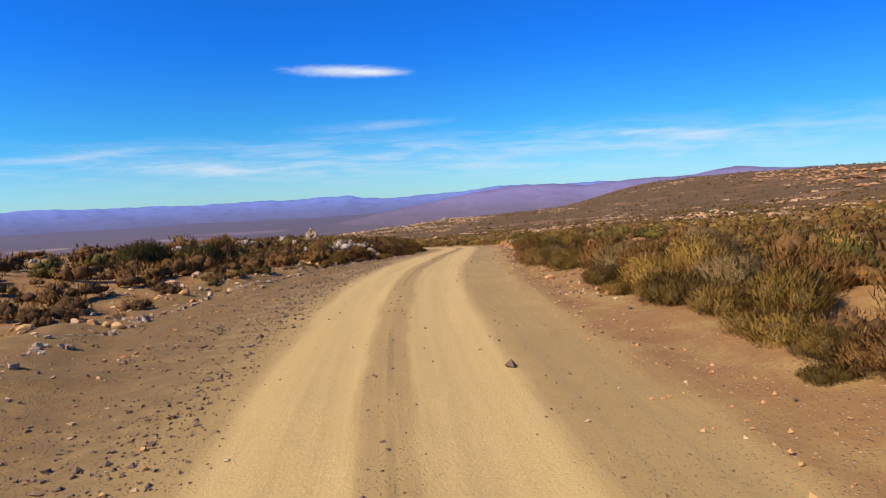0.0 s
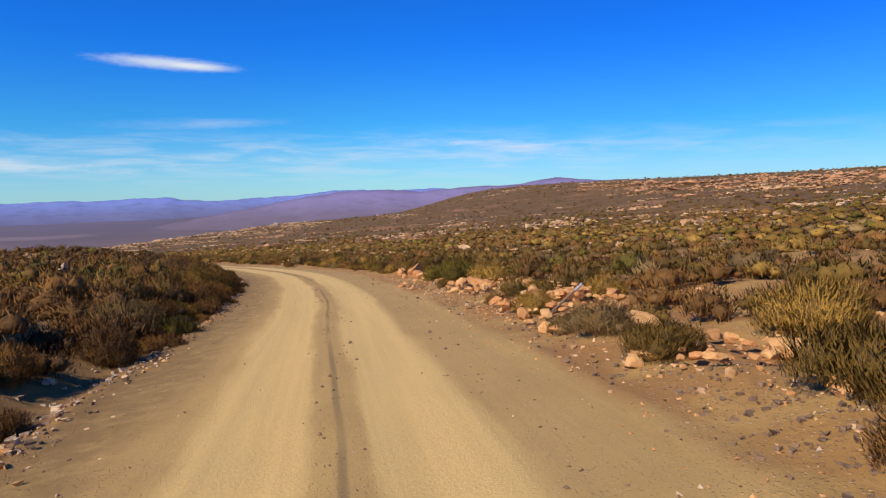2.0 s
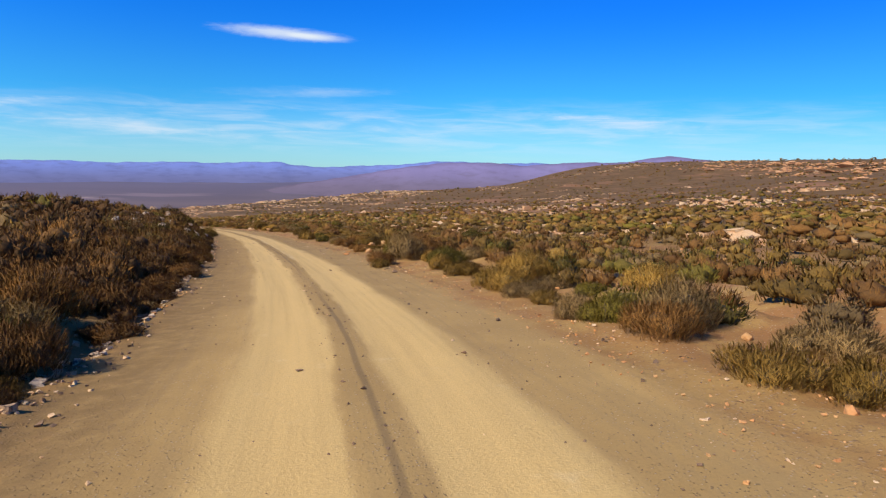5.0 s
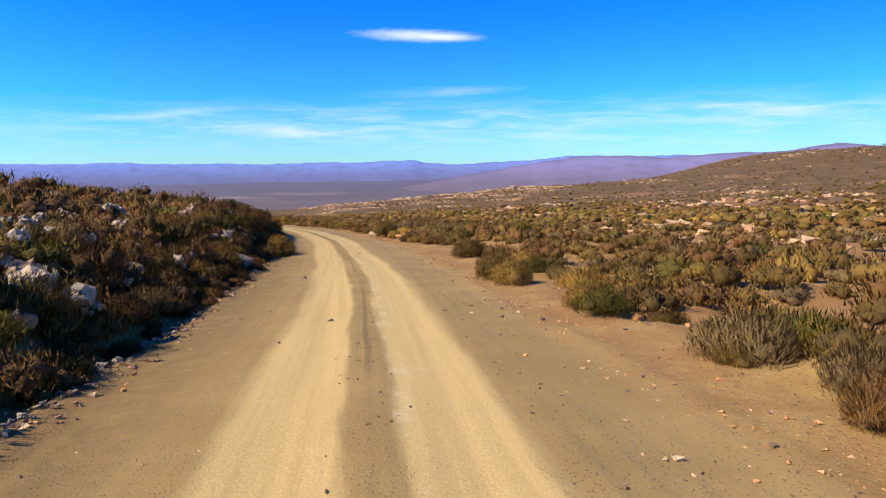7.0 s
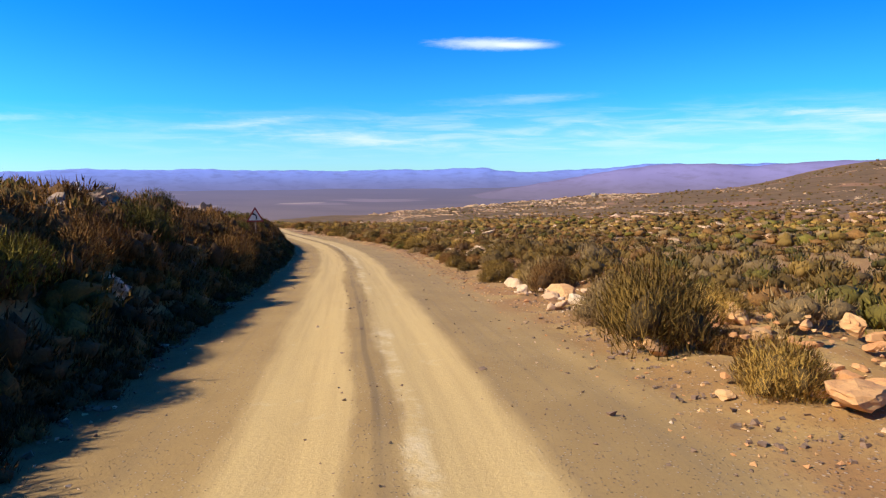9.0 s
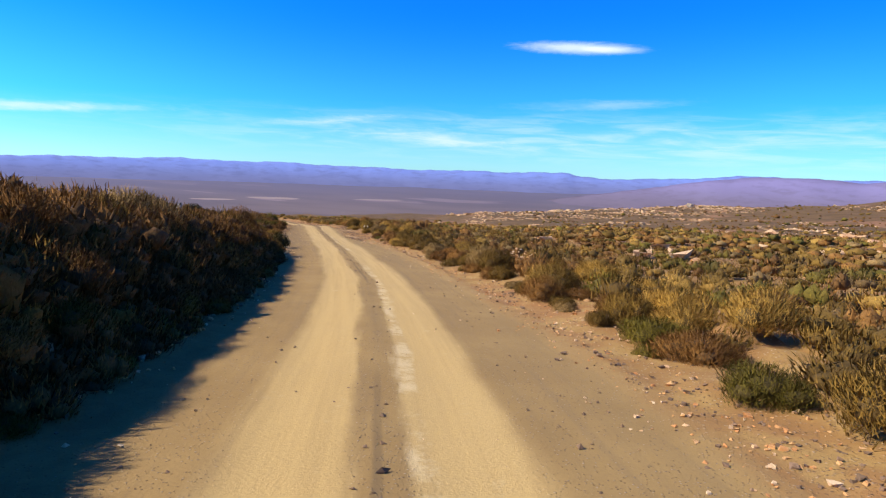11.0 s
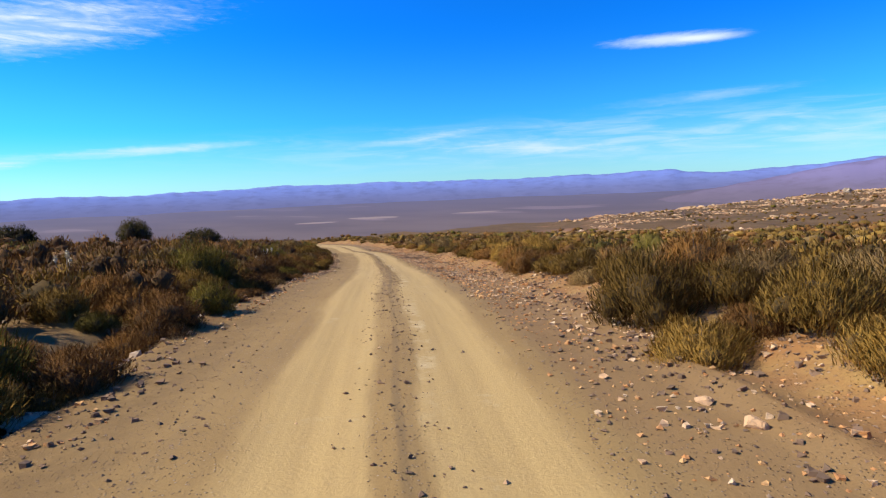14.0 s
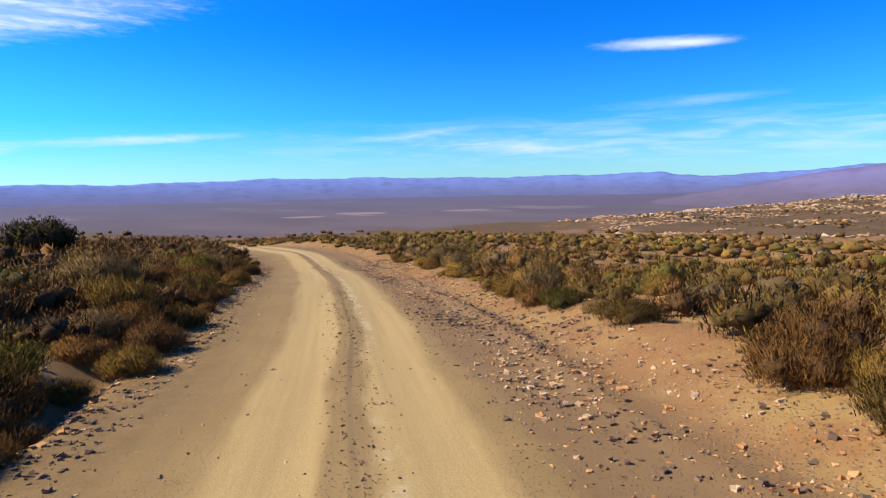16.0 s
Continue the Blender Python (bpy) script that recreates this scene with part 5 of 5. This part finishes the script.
# outcrops on the slope that stand out one by one: middle, width
for n_, (ox, oy, wide) in enumerate(((138.4, 247.6, 17.0), (159.0, 207.5, 22.0), (99.8, 69.5, 7.0), (103.0, 66.0, 4.5), (55.2, 70.6, 5.0), (57.5, 74.0, 3.5), (259.0, 272.5, 24.0), (403.5, 307.6, 30.0), (105.1, 242.0, 9.0),
                                     (200.8, 414.8, 26.0), (190.0, 395.0, 20.0), (48.0, 134.7, 5.5), (51.0, 133.0, 4.5), (79.1, 162.5, 7.0), (50.0, 209.2, 6.0), (45.5, 262.0, 7.0), (53.4, 324.0, 10.0), (43.4, 349.9, 16.0),
                                     (36.0, 352.0, 12.0), (40.5, 627.0, 24.0), (43.2, 521.2, 18.0), (98.1, 733.2, 30.0), (-94.6, 723.3, 34.0), (-96.1, 756.4, 28.0), (-52.0, 684.2, 26.0), (-20.1, 834.0, 34.0), (89.3, 904.4, 36.0))):
    count = 26 if wide < 12 else 64
    u, w = rg.normal(0, 0.42, count), rg.normal(0, 0.16, count)
    size = wide * np.clip(rg.lognormal(-1.9 if wide < 12 else -2.75, 0.5, count), 0.025, 0.3 if wide < 12 else 0.13) * (1 - 0.4 * np.abs(u))
    face = math.atan2(ox - 20.0, oy - 60.0)
    ax, ay = ox + wide * (u * math.cos(face) + w * math.sin(face)), oy + wide * (-u * math.sin(face) + w * math.cos(face))
    stone_mass("sandstone_outcrop", "pale weathered sandstone outcrop standing out of the scrubby slope", ROCK_SLOPE, ax, ay, size, SHARDS, 170 + n_, "outcrop", 0.85, 0.05 * size)
# the crag on the crest
stone_mass("crag", "dark jagged crag on the crest before the plain", ROCK_LICHEN, np.array([142.0]), np.array([1020.0]), np.array([10.0]), CRAG_BITS, 199, "outcrop", 0.8, 2.0, "")
# the reddish ridge under the skyline
ridge = np.array([(300.0, 60.0), (465.0, 295.0), (587.0, 560.0), (644.0, 900.0)])
u = rg.uniform(0, 2.999, 260)
k = u.astype(int)
hub = ridge[k] + (ridge[k + 1] - ridge[k]) * (u - k)[:, None] + rg.normal(0, 38, (260, 2))
hub = np.repeat(hub, 6, 0) + rg.normal(0, 9, (1560, 2))
stone_mass("ridge_outcrops", "reddish sandstone crags along the ridge", ROCK_RIDGE, hub[:, 0], hub[:, 1], rg.lognormal(1.55, 0.45, len(hub)), CHIPS, 95, "rocks", 0.7)


def rubble(rg, count, groups, t0, t1, lateral, spread, size):
    """Broken stone in drifts along the edge of the road; lateral gives the drifts' distance from the middle."""
    hub = rg.integers(np.searchsorted(LINE_T, t0), np.searchsorted(LINE_T, t1), groups)
    off = lateral(LINE_T[hub], rg.uniform(0, 1, groups))
    pick = rg.integers(0, groups, count)
    k = np.clip(hub[pick] + np.round(rg.normal(0, 1.1, count) / max(LINE_S[200] - LINE_S[199], 1e-3)).astype(int), 0, len(LINE_X) - 1)
    v = off[pick] + rg.normal(0, spread, count)
    return LINE_X[k] + LINE_NX[k] * v + rg.normal(0, 0.1, count), LINE_Y[k] + LINE_NY[k] * v + rg.normal(0, 0.1, count), rg.lognormal(math.log(size), 0.5, count)


rg = np.random.default_rng(61)
for tone, mat, share in (("dark", ROCK_DARK, 0.95), ("reddish", ROCK_ORANGE, 0.45), ("pale", ROCK_PALE, 0.3)):
    for name, label, count, groups, t0, t1, lateral, spread, size in (
            ("edge_rubble", "broken stones heaped along the cut edge of the road", 6400, 80, 13.2, 18.5, lambda t, u: 2.3 + 3.2 * u, 0.32, 0.056),
            ("shoulder_rubble", "broken stones on the dug edge of the shoulder", 2600, 60, 12.6, 18.5, lambda t, u: -np.interp(t, WIDE_T, WIDE_V) + 0.7 - 0.75 * u, 0.2, 0.05),
            ("bank_foot_rubble", "broken stones at the foot of the bank", 2600, 90, 1.2, 12.6, lambda t, u: -np.interp(t, WIDE_T, WIDE_V) + 0.15 - 0.5 * u, 0.16, 0.055),
            ("verge_rubble", "broken stones along the edge of the veld", 2600, 60, 0.8, 4.6, lambda t, u: 4.0 + 2.6 * u, 0.35, 0.05),
            ("field_rubble", "broken stones along the edge of the scrub", 1200, 45, 9.2, 13.2, lambda t, u: 3.9 + 1.6 * u, 0.3, 0.045),
            ("verge_stones", "stones lying on the verge", 2600, 150, -0.8, 12.6, lambda t, u: 3.2 + 2.4 * u, 0.4, 0.035),
            ("shoulder_stones", "stones lying on the wide shoulder", 1400, 40, -0.8, 1.6, lambda t, u: -2.4 - 3.4 * u, 0.3, 0.036)):
        x, y, size = rubble(rg, int(count * share), groups, t0, t1, lateral, spread, size)
        stone_mass(f"{tone}_{name}", f"{tone} {label}", mat, x, y, np.minimum(size * 0.8, 0.085), SHARDS, int(rg.integers(1000)), "rubble")

# ------------------------------------------------------------------ road sign, post, trees, stalks


def part(name, bm, mat, parent, label=""):
    """A bmesh as one mesh part under a thing."""
    me = bpy.data.meshes.new(name)
    bm.to_mesh(me)
    bm.free()
    me.materials.append(mat)
    ob = new(name, me)
    ob.parent = parent
    if label:
        tagged(ob, label)
    return ob


def plate(points, thick, bevel=0.0):
    """A flat plate of the given outline (x, z), facing -y."""
    bm = bmesh.new()
    f = bm.faces.new([bm.verts.new((x, 0, z)) for x, z in points])
    out = bmesh.ops.extrude_face_region(bm, geom=[f])
    bmesh.ops.translate(bm, vec=(0, thick, 0), verts=[v for v in out["geom"] if isinstance(v, bmesh.types.BMVert)])
    bmesh.ops.recalc_face_normals(bm, faces=bm.faces)
    if bevel:
        bmesh.ops.bevel(bm, geom=list(bm.edges), offset=bevel, segments=2, affect="EDGES")
    return bm


def round_triangle(side, corner, shift=0.0):
    """The outline of an upright triangle with rounded corners, about its middle."""
    r = side / math.sqrt(3)
    pts = []
    for k in range(3):
        a = radians(90 + 120 * k)
        cx, cz = math.cos(a) * (r - 2 * corner), math.sin(a) * (r - 2 * corner)
        for d in range(-60, 61, 20):
            pts.append((cx + corner * math.cos(a + radians(d)), cz + corner * math.sin(a + radians(d)) + shift))
    return pts


def tube(p, q, r0, r1, sides=8):
    """A tapered round bar from p to q."""
    bm = bmesh.new()
    d = Vector(q) - Vector(p)
    m = Matrix.Translation((Vector(p) + Vector(q)) / 2) @ d.to_track_quat("Z", "Y").to_matrix().to_4x4()
    bmesh.ops.create_cone(bm, cap_ends=True, segments=sides, radius1=r0, radius2=r1, depth=d.length, matrix=m)
    return bm


def curve_sign(x, y, z_ground, middle, turn):
    """A triangular warning sign for a bend, on a timber post."""
    ob = new("road_sign")
    ob.matrix_basis = pose(x, y, z_ground, 0, 0, turn)
    h = middle - z_ground
    bm = plate(round_triangle(0.90, 0.035), 0.004)
    bm.transform(Matrix.Translation((0, -0.004, h)))
    board = part("board", bm, SIGN_RED, ob, "dark red bordered triangular plate")
    bm = plate(round_triangle(0.66, 0.02), 0.003)
    bm.transform(Matrix.Translation((0, -0.008, h)))
    part("face", bm, SIGN_WHITE, board, "weathered white face, paint dimmed as if shaded")
    # a bent arrow to the left
    bm = bmesh.new()
    outer, inner = [], []
    for k in range(9):
        a = radians(k * 9)
        outer.append((-0.09 + 0.185 * math.cos(a), -0.02 + 0.185 * math.sin(a)))
        inner.append((-0.09 + 0.115 * math.cos(a), -0.02 + 0.115 * math.sin(a)))
    ring = [(0.095, -0.15)] + outer + inner[::-1] + [(0.025, -0.15)]
    bm = plate(ring, 0.003)
    bm.transform(Matrix.Translation((0, -0.012, h)))
    part("bend_mark", bm, SIGN_BLACK, board, "black bent arrow shaft")
    tip = [(-0.045, 0.235), (-0.175, 0.115), (-0.03, 0.055)]
    bm = plate(tip, 0.003)
    bm.transform(Matrix.Translation((0, -0.0125, h)))
    part("arrow_head", bm, SIGN_BLACK, board)
    part("post", tube((0, 0.035, -0.3), (0, 0.035, h + 0.30), 0.04, 0.038, 10), TWIG, ob, "dark timber post")
    for dz in (-0.16, 0.14):
        bm = bmesh.new()
        bmesh.ops.create_cube(bm, size=1.0)
        bm.transform(Matrix.Translation((0, 0.012, h + dz)) @ Matrix.Diagonal((0.22, 0.02, 0.03, 1)))
        bmesh.ops.bevel(bm, geom=list(bm.edges), offset=0.004, segments=1, affect="EDGES")
        part("clamp", bm, STEEL, ob)
    return tagged(ob, "triangular bend warning sign standing at the bank's foot", "road sign")


sign_z = float(top_z(4.7, 145.2)[0])
curve_sign(4.7, 145.2, sign_z, 12.63, 14.0)


def leaning_post(x, y):
    """A short marker post knocked askew, with a pale reflector cap."""
    ob = new("marker_post")
    ob.matrix_basis = pose(x, y, float(top_z(x, y)[0]), 8, 48, -10)
    part("shaft", tube((0, 0, -0.25), (0, 0, 0.98), 0.03, 0.028, 10), TWIG, ob, "dark weathered timber shaft")
    cap = tube((0, 0, 0.98), (0, 0, 1.22), 0.036, 0.034, 10)
    part("cap", cap, STEEL, ob, "grey metal cap")
    return tagged(ob, "leaning timber marker post beside orange rocks", "post")


def small_tree(name, x, y, wide, tall, seed, label):
    """A low dark tree: a short tapered trunk, limbs, and an uneven crown of leafy twigs."""
    rg = np.random.default_rng(seed)
    ob = new(name)
    ob.matrix_basis = pose(x, y, float(top_z(x, y)[0]), 0, 0, rg.uniform(0, 360))
    part("trunk", tube((0, 0, -0.2), (0.06, 0.03, tall * 0.45), 0.13, 0.07), TWIG, ob)
    for k in range(5):
        a = k * 1.26 + rg.uniform(-0.3, 0.3)
        part("limb", tube((0.05, 0.03, tall * 0.3), (math.cos(a) * wide * 0.35, math.sin(a) * wide * 0.35, tall * rg.uniform(0.6, 0.8)), 0.06, 0.02, 6), TWIG, ob)
    tris = shrub_blades(rg, 5200, wide * 0.5, tall * 0.95, 0.045, 0.24, 9, 6, 3, 0.55)
    tris[:, :3, 2] += tall * 0.12
    crown = new("crown", tri_mesh("crown", tris, LEAF["dark"]))
    crown.parent = ob
    return tagged(ob, label, "tree", group="dark low trees on the skyline")


def dry_stalks(x, y, tall, seed):
    """A few bleached flower stalks with ragged heads."""
    rg = np.random.default_rng(seed)
    ob = new("dry_stalks")
    ob.matrix_basis = pose(x, y, float(top_z(x, y)[0]), 0, 0, 0)
    for k in range(4):
        a, lean = rg.uniform(0, 6.28), rg.uniform(0.05, 0.3)
        top = Vector((math.cos(a) * lean, math.sin(a) * lean, tall * rg.uniform(0.7, 1.0)))
        stalk = part("stalk", tube((0.05 * math.cos(a), 0.05 * math.sin(a), -0.05), top, 0.007, 0.004, 5), STRAW, ob)
        tris = shrub_blades(rg, 40, 0.07, 0.22, 0.008, 0.09, 2, 4, 2, 0.3)
        tris[:, :3] += np.array(top) - np.array([0, 0, 0.08])
        head = new("seed_head", tri_mesh("seed_head", tris, STRAW))
        head.parent = stalk
    return tagged(ob, "bleached dry flower stalks standing among brown shrubs", "dry plant", group="dry stalks in the scrub")


leaning_post(27.9, 2.8)
small_tree("low_tree", -85.0, 268.0, 4.6, 3.4, 1, "dark rounded low tree standing above the scrub")
small_tree("low_tree", -89.0, 256.0, 4.8, 2.9, 2, "dark spreading low tree standing above the scrub")
small_tree("low_tree", -77.0, 271.5, 5.2, 2.6, 3, "dark flat low tree standing above the scrub")
for x, y, size, k in ((3.6, 138.0, 1.5, 3), (2.4, 136.6, 1.6, 1), (5.6, 135.0, 1.2, 0), (11.0, 113.5, 1.2, 3), (-12.5, 190.0, 1.2, 1), (-14.0, 186.0, 1.3, 3), (5.4, -13.6, 2.1, 0), (4.5, -11.6, 1.9, 2), (8.2, -13.4, 1.5, 4), (7.6, -8.0, 1.7, 1), (6.6, -10.4, 1.4, 5)):
    shrub("dark", k, x, y, float(top_z(x, y)[0]) - 0.05, size, 40 * k, 1.15)
for k, (x, y, tall) in enumerate(((-37.5, 234.5, 1.0), (-36.4, 232.6, 0.7), (-33.6, 221.6, 0.9), (-16.4, 216.7, 0.6), (8.9, 122.1, 1.1), (17.4, 84.9, 0.8))):
    dry_stalks(x, y, tall, 400 + k)

# bushes that stand out on the bank: a yellow-green clump at its foot and round rust-brown ones
for kind, shape, x, y, size, squash in (("olive", 1, 15.7, 107.6, 1.5, 1.0), ("olive", 3, 15.2, 109.2, 1.4, 0.95), ("ochre", 0, 15.4, 106.2, 1.25, 0.95), ("brown", 4, 8.0, 134.6, 1.7, 1.1), ("brown", 1, 7.2, 137.0, 1.6, 1.05), ("green", 2, 26.4, 105.4, 0.95, 1.3), ("olive", 5, 25.9, 102.2, 1.2, 1.0), ("green", 1, 30.6, 118.6, 1.3, 1.0), ("green", 3, 40.2, 83.2, 1.6, 0.9), ("umber", 3, -10.6, 182.2, 1.5, 1.05), ("umber", 1, -9.4, 179.8, 1.25, 1.0), ("brown", 3, -11.4, 184.2, 1.4, 1.0), ("grey", 4, -11.9, 185.8, 1.3, 0.95), ("umber", 0, -8.4, 177.8, 1.15, 1.0), ("umber", 5, -8.4, 179.0, 1.1, 1.0), ("brown", 2, -12.6, 187.4, 1.3, 1.0)):
    shrub(kind, shape, x, y, float(top_z(x, y)[0]) - 0.05, size, 40.0 * shape + 25, squash)
# bushes that stand out along the verge of the veld
for kind, shape, x, y, size, squash in (
        ("olive", 2, 22.4, -30.0, 0.9, 1.1), ("ochre", 4, 23.0, -31.3, 1.15, 1.15), ("olive", 0, 22.8, -32.9, 1.05, 1.2), ("ochre", 5, 23.0, -34.2, 1.0, 1.1), ("brown", 1, 23.9, -29.2, 1.3, 1.15), ("ochre", 3, 24.4, -31.0, 1.35, 1.1), ("grey", 2, 24.2, -32.8, 1.3, 1.15),
        ("olive", 5, 24.0, -34.8, 1.25, 1.2), ("brown", 3, 23.5, -27.2, 1.15, 1.2), ("ochre", 0, 24.9, -27.6, 1.3, 1.1), ("olive", 1, 23.2, -25.7, 0.95, 1.15), ("grey", 4, 25.6, -29.4, 1.35, 1.1), ("brown", 0, 25.7, -33.2, 1.4, 1.1), ("brown", 4, 24.4, -24.6, 1.15, 1.15),
        ("brown", 0, 22.9, -20.9, 1.05, 1.25), ("olive", 1, 22.7, -22.5, 0.9, 1.2), ("brown", 3, 23.8, -17.5, 1.1, 1.2), ("olive", 4, 24.6, -15.6, 1.1, 1.15), ("brown", 2, 23.9, -21.9, 1.0, 1.2), ("grey", 5, 23.0, -24.2, 0.7, 1.0),
        ("grey", 3, 31.0, 61.8, 1.45, 1.25), ("brown", 1, 31.9, 63.2, 1.5, 1.2), ("brown", 4, 29.6, 60.4, 0.9, 1.1), ("olive", 0, 29.4, 58.8, 0.6, 1.2), ("brown", 5, 29.7, 70.6, 0.85, 1.05), ("grey", 2, 29.1, 82.8, 1.3, 1.2), ("grey", 0, 29.5, 80.8, 0.9, 1.1),
        ("ochre", 1, 26.7, 92.2, 1.0, 1.2), ("olive", 3, 26.4, 93.8, 1.1, 1.25), ("olive", 3, 20.2, 125.0, 1.5, 1.3), ("grey", 1, 21.0, 122.6, 0.75, 1.0), ("brown", 3, 19.1, 133.0, 1.2, 1.2), ("olive", 4, 18.9, 136.0, 1.0, 1.0),
        ("grey", 0, -3.6, 193.0, 0.8, 1.05), ("olive", 1, -4.1, 195.2, 1.4, 1.2), ("brown", 4, -5.6, 197.8, 0.9, 1.1), ("ochre", 3, -10.8, 209.0, 1.05, 1.15), ("green", 1, -9.9, 209.8, 0.95, 1.15), ("grey", 4, -13.0, 213.1, 1.05, 1.0), ("grey", 2, -7.6, 203.5, 1.0, 1.1), ("brown", 0, -8.4, 205.2, 0.9, 1.1),
        ("olive", 3, -19.7, 221.6, 1.35, 1.3), ("ochre", 2, -18.9, 219.6, 1.05, 1.1), ("grey", 0, -17.9, 222.6, 1.0, 1.1), ("olive", 4, -17.5, 220.0, 1.15, 1.2), ("ochre", 1, -17.0, 218.3, 0.85, 1.2), ("grey", 5, -20.6, 225.6, 0.55, 1.1), ("brown", 3, -24.6, 232.1, 1.1, 1.2), ("brown", 1, -15.9, 221.2, 1.0, 1.1),
        ("olive", 3, -30.4, 246.4, 0.65, 1.1), ("green", 1, -28.6, 249.2, 0.9, 1.05), ("brown", 3, -33.5, 251.1, 1.1, 1.15), ("brown", 4, -29.8, 245.2, 0.7, 1.1), ("grey", 2, -29.4, 243.8, 0.5, 1.0), ("ochre", 0, -30.9, 248.4, 0.75, 1.1), ("grey", 1, -31.9, 248.6, 0.7, 1.0)):
    shrub(kind, shape, x, y, float(top_z(x, y)[0]) - 0.05, size * 1.04, 40.0 * shape + 3 * x, squash * 0.86)
